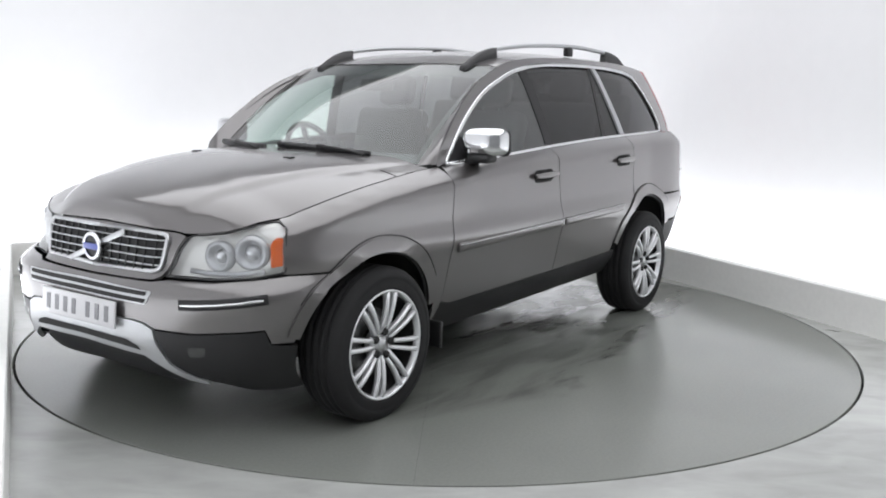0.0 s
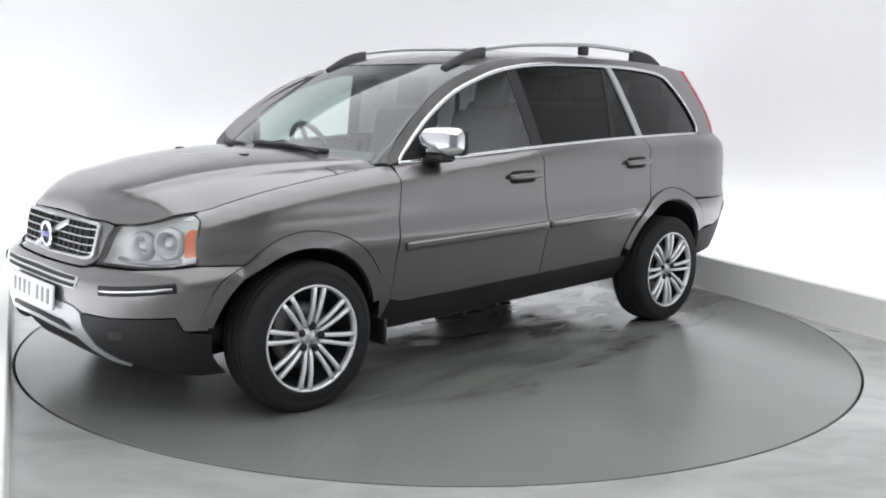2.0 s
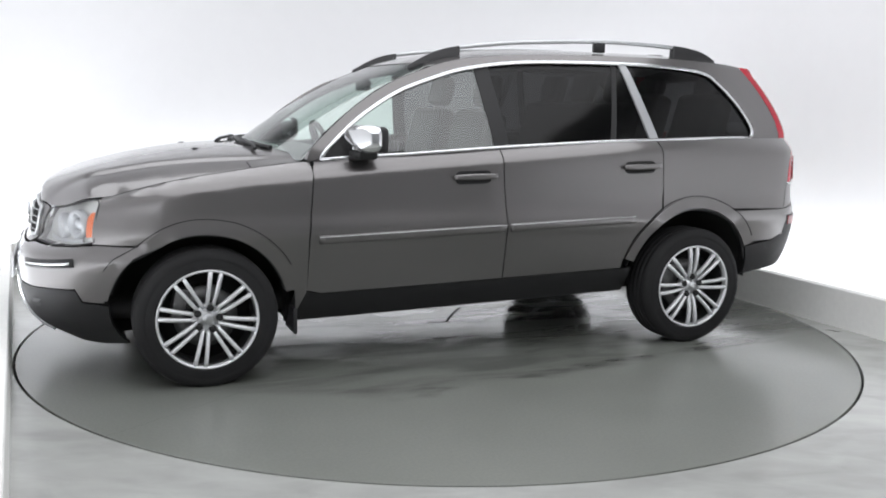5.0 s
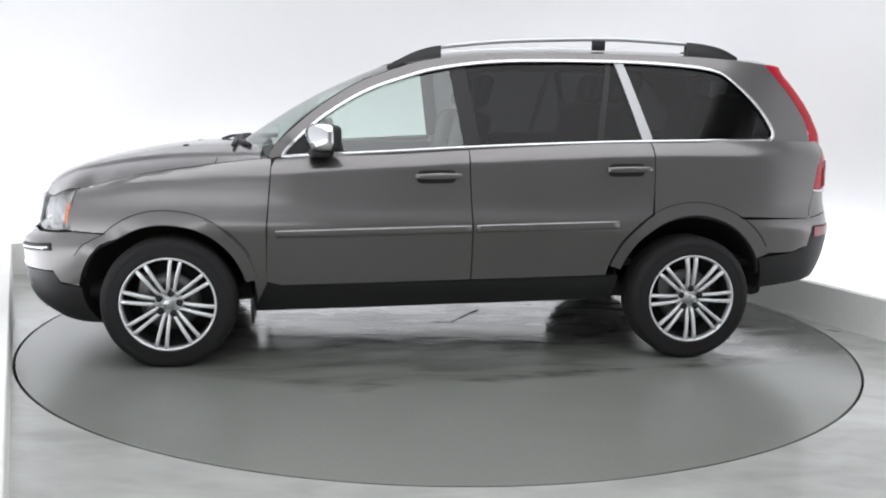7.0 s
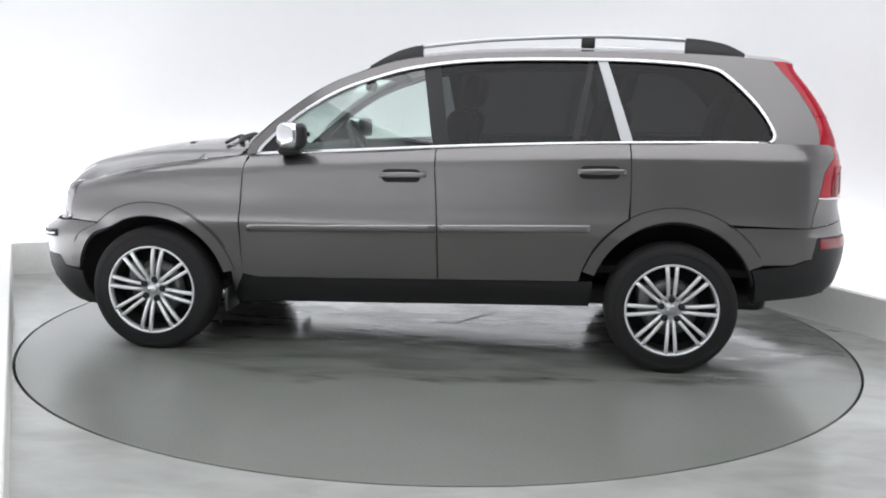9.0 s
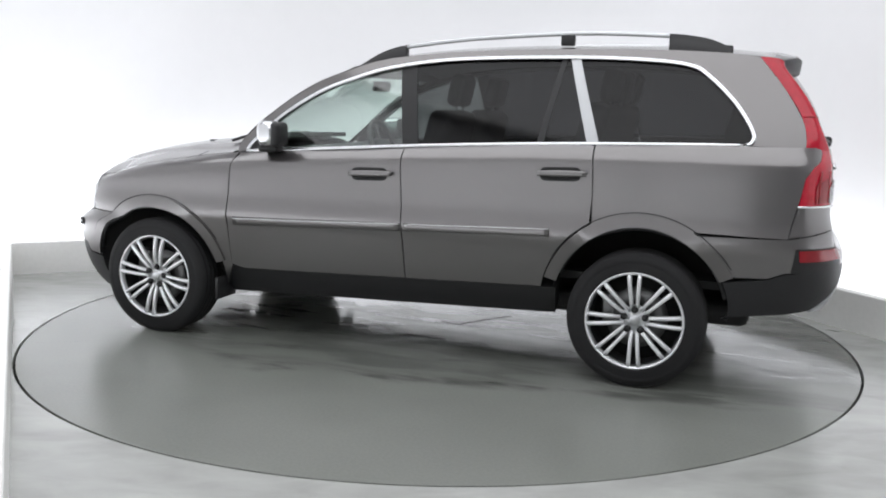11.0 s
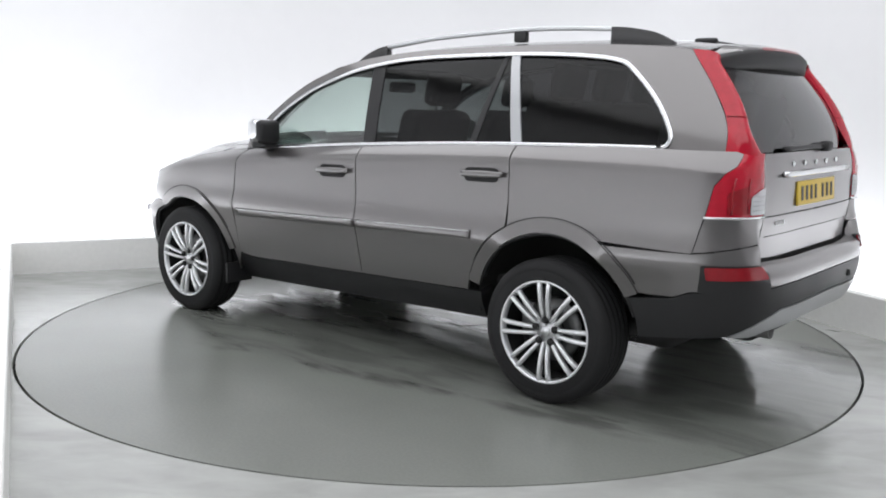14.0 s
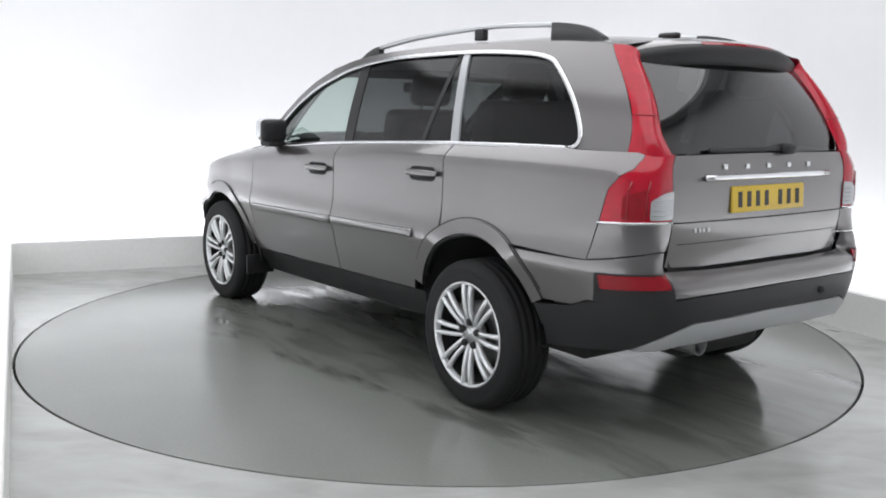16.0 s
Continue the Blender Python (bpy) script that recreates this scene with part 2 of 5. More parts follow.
def smooth_path(pts, per=6):
    """A soft curve through points."""
    out = []
    P = [Vector(p) for p in pts]
    P = [P[0]] + P + [P[-1]]
    for i in range(1, len(P) - 2):
        for k in range(per):
            t = k / per
            a, b, c, d = P[i - 1], P[i], P[i + 1], P[i + 2]
            out.append(0.5 * ((2 * b) + (c - a) * t + (2 * a - 5 * b + 4 * c - d) * t * t + (3 * b - a - 3 * c + d) * t ** 3))
    return out + [P[-2]]


def fillet(poly, r, n=4):
    """A flat outline with its corners rounded; r is one radius or a list of them."""
    out, m = [], len(poly)
    for i in range(m):
        rad = r[i] if isinstance(r, (list, tuple)) else r
        a, b, c = Vector(poly[i - 1]), Vector(poly[i]), Vector(poly[(i + 1) % m])
        d1, d2 = min(rad, (a - b).length * 0.45), min(rad, (c - b).length * 0.45)
        if rad <= 0:
            out.append(tuple(b))
            continue
        p, q = b + (a - b).normalized() * d1, b + (c - b).normalized() * d2
        for k in range(n + 1):
            t = k / n
            out.append(tuple((1 - t) ** 2 * p + 2 * t * (1 - t) * b + t * t * q))
    return out


def panel_bm(poly, surf, side, du=0.06, dv=0.05, thick=0.018, lift=0.0):
    """A sheet-metal panel: a flat outline cut into a grid, laid on a surface, with its rim turned in.
    side: 1 left, -1 right, 0 both halves welded along the middle."""
    bm = bmesh.new()
    bm.faces.new([bm.verts.new((u, v, 0)) for u, v in poly])
    us, vs = [p[0] for p in poly], [p[1] for p in poly]
    for lo, hi, step, ax in ((min(us), max(us), du, 0), (min(vs), max(vs), dv, 1)):
        n = max(1, round((hi - lo) / step))
        for k in range(1, n):
            co, no = [0, 0, 0], [0, 0, 0]
            co[ax], no[ax] = lo + (hi - lo) * k / n + 1e-5, 1
            bmesh.ops.bisect_plane(bm, geom=bm.verts[:] + bm.edges[:] + bm.faces[:], plane_co=co, plane_no=no, dist=1e-6)
    big = [f for f in bm.faces if len(f.verts) > 4]
    if big:
        bmesh.ops.triangulate(bm, faces=big)
    for v in bm.verts:
        x, y, z = surf(v.co.x, v.co.y)
        v.co = (x, y if side >= 0 else -y, z)
    if side == 0:
        for v in bm.verts:
            if abs(v.co.y) < 0.004:
                v.co.y = 0
        twin = bmesh.ops.duplicate(bm, geom=bm.verts[:] + bm.edges[:] + bm.faces[:])["geom"]
        for v in twin:
            if isinstance(v, bmesh.types.BMVert):
                v.co.y = -v.co.y
        bmesh.ops.remove_doubles(bm, verts=bm.verts[:], dist=0.0008)
    bmesh.ops.recalc_face_normals(bm, faces=bm.faces[:])
    score = sum(f.normal.dot(f.calc_center_median() - Vector((f.calc_center_median().x * 0.75, 0, 0.75))) * f.calc_area() for f in bm.faces)
    if score < 0:
        bmesh.ops.reverse_faces(bm, faces=bm.faces[:])
    bm.normal_update()
    if lift:
        shift = {v: v.normal * lift for v in bm.verts}
        for v, d in shift.items():
            v.co += d
    if thick:
        rim = [e for e in bm.edges if e.is_boundary]
        normals = {v: v.normal.copy() for e in rim for v in e.verts}
        for e in rim:
            e.smooth = False
        made = bmesh.ops.extrude_edge_only(bm, edges=rim)["geom"]
        old = list(normals)
        for v in made:
            if isinstance(v, bmesh.types.BMVert):
                src = min(old, key=lambda o: (o.co - v.co).length_squared)
                v.co -= normals[src] * thick
        bm.normal_update()
    return bm


# ---- the car's form ----
def ip(v, xs, ys):
    """A soft curve through the points that never overshoots."""
    n = len(xs)
    if n > 100:
        return float(np.interp(v, xs, ys))
    if v <= xs[0]:
        return ys[0]
    if v >= xs[-1]:
        return ys[-1]
    i = 0
    while v > xs[i + 1]:
        i += 1
    h, d = xs[i + 1] - xs[i], (ys[i + 1] - ys[i]) / (xs[i + 1] - xs[i])

    def slope(k):
        if k == 0 or k == n - 1:
            return d
        a, b = (ys[k] - ys[k - 1]) / (xs[k] - xs[k - 1]), (ys[k + 1] - ys[k]) / (xs[k + 1] - xs[k])
        return 0.0 if a * b <= 0 else 2 * a * b / (a + b)
    t, m0, m1 = (v - xs[i]) / h, slope(i), slope(i + 1)
    return ((2 * t ** 3 - 3 * t * t + 1) * ys[i] + (t ** 3 - 2 * t * t + t) * h * m0 + (3 * t * t - 2 * t ** 3) * ys[i + 1] + (t ** 3 - t * t) * h * m1)


def sst(v, a, b):
    t = min(1.0, max(0.0, (v - a) / (b - a)))
    return t * t * (3 - 2 * t)


XB, XA, NF, NR = 1.30, -1.50, 3.0, 6.0       # where the plan starts to curve in, front and rear, and how square it is


def arc_table(length, width, n):
    u = np.linspace(0, 1, 600)
    f = math.pi / 2 * u ** 3 / (u ** 3 + (1 - u) ** 3)      # finer steps at both ends
    x, y = length * np.sin(f) ** (2 / n), width * np.cos(f) ** (2 / n)
    s = np.r_[0, np.cumsum(np.hypot(np.diff(x), np.diff(y)))]
    return f, x, y, s


AF, AR = arc_table(0.92, 0.93, NF), arc_table(0.815, 0.93, NR)
S_F, S_R = XB + AF[3][-1], XA - AR[3][-1]


def F(y):
    """Place along the belt of the body, at y on the front."""
    return XB + float(np.interp(-y, -AF[2], AF[3]))


def X(x):
    """Place along the belt of the body, at x on the front corner."""
    return XB + float(np.interp(x - XB, AF[1], AF[3])) if x > XB else x


def B(y):
    return XA - float(np.interp(-y, -AR[2], AR[3]))


def XR(x):
    return XA - float(np.interp(XA - x, AR[1], AR[3])) if x < XA else x


BELT = ([-2.3, -1.9, -1.19, -0.33, 0.4, 0.84, 1.0], [1.225, 1.226, 1.213, 1.177, 1.132, 1.105, 1.09])
TOP_S = [0.84, 1.05, 1.2, 1.43, 1.6, 1.8, X(1.88), F(0.75), F(0.58), F(0.45), F(0.38), F(0.0)]
TOP_Z = [1.105, 1.085, 1.065, 1.03, 1.0, 0.955, 0.932, 0.918, 0.873, 0.862, 0.872, 0.884]


def top_of(s):
    """Height of the upper edge of the body side."""
    return ip(s, TOP_S, TOP_Z) if s > 0.84 else ip(s, *BELT)


# flank below the shoulder: height up to the crease, and half width
ZW = [0.20, 0.30, 0.40, 0.50, 0.62, 0.69, 0.725, 0.755, 0.785, 0.82, 0.86, 0.92, 1.00, 1.06, 1.16]
YW = [0.824, 0.854, 0.883, 0.910, 0.936, 0.951, 0.961, 0.9645, 0.962, 0.953, 0.945, 0.940, 0.936, 0.934, 0.930]
CREASE_S = [-2.3, -1.2, -0.33, 0.4, 0.84, 1.2, 1.6, X(1.80), X(1.93)]
CREASE_Z = [1.150, 1.145, 1.108, 1.060, 1.030, 1.005, 0.955, 0.915, 0.895]


def half_width(s, z):
    top, fold = top_of(s), ip(s, CREASE_S, CREASE_Z)
    fold = min(fold, top - 0.02)
    k = sst(s, 0.55, 1.05)
    nose = 1 - sst(s, X(1.80), F(0.60))
    y = ip(min(z, fold), ZW, YW) + 0.012 * k * sst(z, 0.80, 0.95)
    fall = (0.069 * (1 - k) + 0.118 * k) * (nose if s > XB else 1.0)
    u = max(0.0, (z - fold) / (top - fold))
    y -= fall * (0.42 * u + 0.58 * u * u)
    y -= 0.020 * max(0.0, min(s, XB) - 0.3) ** 2 + 0.045 * max(0.0, -0.8 - max(s, XA)) ** 2
    # the front bumper flares out towards the arch
    return y + 0.030 * sst(s, 1.45, 1.75) * (1 - sst(s, X(1.93), X(2.10))) * (1 - sst(z, 0.62, 0.72))


ZF = [0.18, 0.26, 0.34, 0.45, 0.58, 0.635, 0.66, 0.685, 0.71, 0.80, 0.86, 0.90]
XF = [2.12, 2.22, 2.275, 2.298, 2.298, 2.29, 2.27, 2.235, 2.215, 2.205, 2.185, 2.16]
ZR = [0.30, 0.40, 0.52, 0.62, 0.69, 0.72, 0.74, 0.76, 0.95, 1.10, 1.23]
XRM = [-2.20, -2.32, -2.39, -2.41, -2.41, -2.395, -2.34, -2.30, -2.318, -2.316, -2.300]
XRC = [-2.20, -2.32, -2.39, -2.41, -2.41, -2.405, -2.40, -2.395, -2.338, -2.338, -2.324]


def skin(s, z):
    """The lower body: s runs along the side (x there), then round the corners to the middle of front and rear."""
    w = half_width(s, z)
    if s > XB:
        f = ip(s - XB, AF[3], AF[0])
        xf = ip(z, ZF, XF)
        n = NF + 0.25 + 0.25 * (1 - sst(z, 0.64, 0.70))
        y = w * max(0.0, math.cos(f)) ** (2 / n)
        sweep = 0.045 * math.sin(math.pi * min(1.0, max(0.0, (y - 0.34) / 0.50))) * sst(z, 0.66, 0.71)
        return XB + (xf - XB) * math.sin(f) ** (2 / n) - sweep, y, z
    if s < XA:
        f = ip(XA - s, AR[3], AR[0])
        k = sst(s, B(0.61), B(0.70))
        xr = ip(z, ZR, XRM) * (1 - k) + ip(z, ZR, XRC) * k
        across, along = max(0.0, math.cos(f)) ** (2 / NR), max(0.0, math.sin(f)) ** (2 / NR)
        n = ip(z, [0.75, 0.88, 0.95, 1.10, 1.22], [5.1, 5.6, 5.9, 5.8, 5.4])
        # along the side x is kept, across the back y is kept
        k = sst(1 - across, 0.02, 0.15)
        gx = along * (1 - k) + max(0.0, 1 - across ** n) ** (1 / n) * k
        gy = max(0.0, 1 - along ** n) ** (1 / n) * (1 - k) + across * k
        return XA - 0.815 * gx + (xr - XA + 0.815) * gx ** 3, w * gy, z
    return s, w, z


def cabin(x, z):
    """The side of the cabin above the belt."""
    y = ip(z, [1.0, 1.10, 1.16, 1.22, 1.30, 1.40, 1.50, 1.60, 1.66, 1.72], [0.885, 0.876, 0.866, 0.848, 0.822, 0.785, 0.745, 0.702, 0.668, 0.62])
    y -= 0.055 * max(0.0, x - 0.05) ** 2 + 0.085 * max(0.0, -1.1 - x) ** 2
    return x, y, z


ROOF_X = [-2.25, -2.05, -1.7, -1.3, -0.9, -0.4, 0.0, 0.2, 0.32]
ROOF_Z = [1.675, 1.70, 1.732, 1.745, 1.745, 1.730, 1.692, 1.645, 1.60]


def roof_mid(x):
    return ip(x, ROOF_X, ROOF_Z)


def roof_side(x):
    return roof_mid(x) - 0.045


def roof_half(x):
    return cabin(x, roof_side(x))[1] - 0.006


def roof(x, v):
    """v runs from 0 in the middle to 1 at the gutter."""
    return x, v * roof_half(x), roof_mid(x) - 0.045 * v ** 2.6


HOOD_X = [0.95, 1.18, 1.4, 1.6, 1.85, 2.05, 2.14, 2.19, 2.21]
HOOD_Z = [1.165, 1.160, 1.145, 1.118, 1.066, 1.004, 0.962, 0.905, 0.886]


def hood(s, v):
    """v: 0 in the middle, 1 at the edge of the wing."""
    bx, by, bz = skin(s, top_of(s))
    y = by * v
    zc = bz + max(0.0, ip(bx, HOOD_X, HOOD_Z) - bz) * sst(by, 0.0, 0.38)
    crease = 0.40 + (2.19 - bx) * 0.26
    z = zc + (bz - zc) * v ** (2.8 + 0.6 * sst(bx, 1.5, 2.0)) - 0.017 * sst(y, crease - 0.032, crease + 0.032) * (1 - v ** 3)
    return bx, y, z


# ---- the room ----
def room_part(name, bm, material, label="", smooth=False):
    bmesh.ops.transform(bm, matrix=ROOM, verts=bm.verts[:])
    return tagged(part(name, bm, material, None, label, smooth), label, "", "", "structure")


def turntable_floor():
    bm = bmesh.new()
    n = 180
    radii = [2.463, 2.464, 3.2, 5.0, 9.0, 14.0]
    rings = []
    for k, r in enumerate(radii):
        rings.append([bm.verts.new((r * math.cos(2 * math.pi * i / n), r * math.sin(2 * math.pi * i / n), -0.04 if k == 0 else 0)) for i in range(n)])
    for p, q in zip(rings, rings[1:]):
        for i in range(n):
            bm.faces.new((p[i], q[i], q[(i + 1) % n], p[(i + 1) % n]))
    tagged(part("floor", bm, FLOOR, None, "", False), "grey painted concrete studio floor with a damp sheen", "floor", "", "structure")
    bm = bmesh.new()
    bmesh.ops.create_circle(bm, cap_ends=True, segments=96, radius=2.6)
    bmesh.ops.translate(bm, vec=(0, 0, -0.045), verts=bm.verts[:])
    tagged(part("turntable_pit", bm, PIT, None, "", False), "dark gap round the turntable", "pit", "", "structure")
    disc = tagged(new("turntable"), "round grey turntable flush with the floor, damp and stained", "turntable")
    for half in (0, 1):
        bm = bmesh.new()
        a0 = math.radians(33.6 + 180 * half)
        n = 90
        mid = bm.verts.new((0, 0, 0))
        rings = []
        for r, z in ((0.8, 0), (1.6, 0), (2.2, 0), (2.4485, 0), (2.450, -0.002), (2.450, -0.035)):
            rings.append([bm.verts.new((r * math.cos(a0 + math.pi * k / n), r * math.sin(a0 + math.pi * k / n), z)) for k in range(n + 1)])
        for k in range(n):
            bm.faces.new((mid, rings[0][k], rings[0][k + 1]))
        for p, q in zip(rings, rings[1:]):
            for k in range(n):
                bm.faces.new((p[k], q[k], q[k + 1], p[k + 1]))
        bmesh.ops.translate(bm, vec=(-math.sin(a0) * 0.0004, math.cos(a0) * 0.0004, 0), verts=bm.verts[:])
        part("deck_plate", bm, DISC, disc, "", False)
    pts = [(0.03, -0.14, 0.0005), (-0.03, -0.112, 0.0005), (-0.09, -0.11, 0.0005), (-0.20, -0.28, 0.0005), (-0.335, -0.47, 0.0005)]
    part("deck_crack", sweep_bm(pts, Vector((0, 0, 1)), 0.018, 0.002), PIT, disc, "short dark crack in the deck")
    for name, x, y, turn, long in (("floor_scuff", 2.54, 0.10, -40, 0.10),):
        pts = [(-long / 2, -0.01, 0.0008), (-long * 0.1, 0.012, 0.0008), (long * 0.2, 0.004, 0.0008), (long / 2, 0.02, 0.0008)]
        bm = sweep_bm(smooth_path(pts, 4), Vector((0, 0, 1)), 0.016, 0.0016, lambda t: 0.25 + 0.75 * math.sin(math.pi * t))
        bmesh.ops.transform(bm, matrix=pose(x, y, 0, 0, 0, turn), verts=bm.verts[:])
        tagged(part(name, bm, PIT, None, "", False), "short dark scuff on the grey floor", "floor mark", "", "structure")
    return disc


def kerb_run(name, a, b, inward):
    """A low plinth between two corners; inward points from its back to its face."""
    a, b, i = Vector((*a, 0)), Vector((*b, 0)), Vector((*inward, 0))
    bm = bmesh.new()
    sec = [(0.0, -0.02), (0.0, 0.249), (0.006, 0.255), (0.06, 0.255), (0.066, 0.249), (0.066, -0.02)]
    rows = []
    for p in (a, b):
        rows.append([bm.verts.new(p - i * d + Vector((0, 0, z))) for d, z in sec])
    for k in range(len(sec) - 1):
        bm.faces.new((rows[0][k], rows[0][k + 1], rows[1][k + 1], rows[1][k]))
    bm.faces.new(rows[0])
    bm.faces.new(rows[1][::-1])
    bmesh.ops.recalc_face_normals(bm, faces=bm.faces[:])
    return room_part(name, bm, KERB, "low pale grey painted plinth at the wall's foot")


def studio():
    kerb_run("kerb_back", (KERB_L, KERB_B), (KERB_R, KERB_B), (0, -1))
    kerb_run("kerb_right", (KERB_R, KERB_B - 0.002), (KERB_R, FRONT + 0.3), (-1, 0))
    kerb_run("kerb_left", (KERB_L + 0.09, FRONT + 0.3), (KERB_L, KERB_B - 0.002), (1, 0))
    # white cove that runs round three sides with rounded corners
    l, r, b = KERB_L - WALL_GAP, KERB_R + WALL_GAP, KERB_B + WALL_GAP
    rad, line = 1.1, []
    line.append(((l, FRONT), (-1, 0)))
    for k in range(13):
        a = math.pi - math.pi / 2 * k / 12
        line.append(((l + rad + rad * math.cos(a), b - rad + rad * math.sin(a)), (math.cos(a), math.sin(a))))
    for k in range(13):
        a = math.pi / 2 - math.pi / 2 * k / 12
        line.append(((r - rad + rad * math.cos(a), b - rad + rad * math.sin(a)), (math.cos(a), math.sin(a))))
    line.append(((r, FRONT), (1, 0)))
    zs = [0.0, 0.4, 1.0, 1.8, 2.6, CEIL]
    bm = bmesh.new()
    inner = [[bm.verts.new((p[0], p[1], z)) for z in zs] for p, n in line]
    outer = [[bm.verts.new((p[0] + n[0] * 0.1, p[1] + n[1] * 0.1, z)) for z in zs] for p, n in line]
    for i in range(len(line) - 1):
        for j in range(len(zs) - 1):
            bm.faces.new((inner[i][j], inner[i + 1][j], inner[i + 1][j + 1], inner[i][j + 1]))
            bm.faces.new((outer[i][j], outer[i][j + 1], outer[i + 1][j + 1], outer[i + 1][j]))
        bm.faces.new((inner[i][-1], inner[i + 1][-1], outer[i + 1][-1], outer[i][-1]))
    bmesh.ops.recalc_face_normals(bm, faces=bm.faces[:])
    room_part("wall_cove", bm, WHITE, "smooth white studio wall with rounded corners", True)
    # unseen wall added to close the room; its grey darkens the car's reflections
    room_part("unseen_wall_front", box_bm(r - l + 0.4, 0.1, CEIL, pose((l + r) / 2, FRONT - 0.06, CEIL / 2)), UNSEEN_GREY, "plain grey wall, unseen, added to shape the car's reflections")
    room_part("ceiling", box_bm(r - l + 0.4, b - FRONT + 0.5, 0.1, pose((l + r) / 2, (b + FRONT) / 2, CEIL + 0.052)), CEILING, "plain grey ceiling")
    # shallow rails round the added softbox, out of view
    for cu, cv in ADDED_SOFTBOXES:
        lamp = tagged(new("added_softbox"), "large unseen softbox with a shallow frame, added overhead to light the car", "lamp", "ceiling lights")
        lamp.matrix_world = ROOM @ pose(cu, cv, CEIL)
        for sx, sy, px, py in ((5.36, 0.05, 0, 4.35), (5.36, 0.05, 0, -4.35), (0.05, 8.64, 2.655, 0), (0.05, 8.64, -2.655, 0)):
            part("frame_rail", box_bm(sx, sy, 0.15, pose(px, py, -0.076)), KERB, lamp, "", False)


# ---- the car ----
WHEEL_X, WHEEL_Z, TYRE_R, RIM_R, HUB_Y = 1.428, 0.340, 0.349, 0.246, 0.962
ARCH_F, ARCH_B = 0.440, 0.464       # middle of the front and rear arch lips


def arch(cx, cz, r, a0, a1, n=20):
    """An arc round a wheel; the front opening is a little tighter ahead of its wheel."""
    pts = []
    for k in range(n + 1):
        a = math.radians(a0 + (a1 - a0) * k / n)
        dx = r * math.cos(a)
        pts.append((cx + dx * (0.925 if cx > 0 and dx > 0 else 1.0), cz + r * math.sin(a)))
    return pts


def build_wheel(car):
    """Wheel with its face towards +y; eight pairs of slim spokes."""
    wheel = new("wheel")
    wheel.parent = car
    r = TYRE_R
    prof = [(0.238, -0.20), (0.27, -0.225), (r - 0.03, -0.235), (r - 0.008, -0.215), (r - 0.002, -0.200)]
    for k in range(4):
        y = -0.180 + 0.040 * k
        prof += [(r, y - 0.007), (r - 0.008, y - 0.005), (r - 0.008, y + 0.005), (r, y + 0.007)]
    prof += [(r - 0.002, -0.036), (r - 0.009, -0.022), (r - 0.013, -0.017), (r - 0.018, -0.011), (r - 0.035, -0.003), (r - 0.050, 0.0), (r - 0.054, -0.002), (r - 0.058, 0.0),
             (0.266, -0.003), (0.259, -0.001), (0.252, -0.003), (0.245, -0.012), (0.238, -0.03)]
    part("tyre", lathe_bm(prof, 80), RUBBER, wheel)
    rim = part("rim", lathe_bm([(0.228, -0.19), (0.234, -0.012), (0.240, -0.003), (RIM_R, -0.002), (RIM_R + 0.003, -0.008), (RIM_R, -0.02), (0.238, -0.03), (0.238, -0.2), (0.228, -0.21)], 72, True), ALLOY, wheel, "silver alloy rim")
    part("brake_disc", lathe_bm([(0.06, -0.10), (0.155, -0.10), (0.157, -0.12), (0.06, -0.12)], 40, True), IRON, wheel, "grey iron brake disc")
    part("backing_plate", lathe_bm([(0.0, -0.150), (0.237, -0.150), (0.237, -0.158), (0.0, -0.158)], 40), DARK, wheel)
    # a dark lining paints the shade inside the silver rim
    part("rim_barrel_shade", lathe_bm([(0.2265, -0.028), (0.2240, -0.10), (0.2240, -0.15)], 48), DARK, wheel, "dark lining that paints the shade inside the rim")
    part("caliper", box_bm(0.075, 0.06, 0.15, pose(0.135, -0.105, 0.05), 0.012), IRON, wheel)
    bm = bmesh.new()
    for k in range(8):
        for d in (-1, 1):
            path, norm = [], []
            for i in range(6):
                t = i / 5
                rad = 0.055 + t * 0.180
                off = d * (0.0135 + 0.0125 * t)
                path.append((rad, -0.016 - 0.020 * (1 - t) ** 2 + 0.012 * math.sin(math.pi * t) * 0.5 - 0.004, off))
            sp = sweep_bm(path, [Vector((0, 1, 0))] * 6, 0.0205, 0.030, lambda t: 0.90 + 0.18 * t, seg=8)
            sp.transform(Matrix.Rotation(-math.radians(90 + 45 * k), 4, "Y"))
            me = bpy.data.meshes.new("tmp")
            sp.to_mesh(me)
            sp.free()
            bm.from_mesh(me)
            bpy.data.meshes.remove(me)
    part("spokes", bm, ALLOY, wheel, "sixteen slim silver spokes in pairs")
    part("hub", lathe_bm([(0.0, -0.028), (0.030, -0.028), (0.034, -0.031), (0.036, -0.040), (0.068, -0.036), (0.074, -0.044), (0.074, -0.07), (0.0, -0.07)], 40), ALLOY, wheel)
    part("centre_cap", lathe_bm([(0.0, -0.022), (0.024, -0.023), (0.029, -0.028), (0.029, -0.035)], 32), SATIN, wheel, "brushed centre cap")
    # dark discs stand for the bolts and paint the shade of their recesses
    for k in range(5):
        a = math.radians(72 * k + 20)
        bm = lathe_bm([(0.0, -0.036), (0.015, -0.036), (0.0175, -0.041), (0.018, -0.05)], 12)
        bmesh.ops.translate(bm, vec=(0.056 * math.cos(a), 0.019, 0.056 * math.sin(a)), verts=bm.verts[:])
        part("wheel_bolt_and_shade", bm, DARK, wheel)
    return wheel


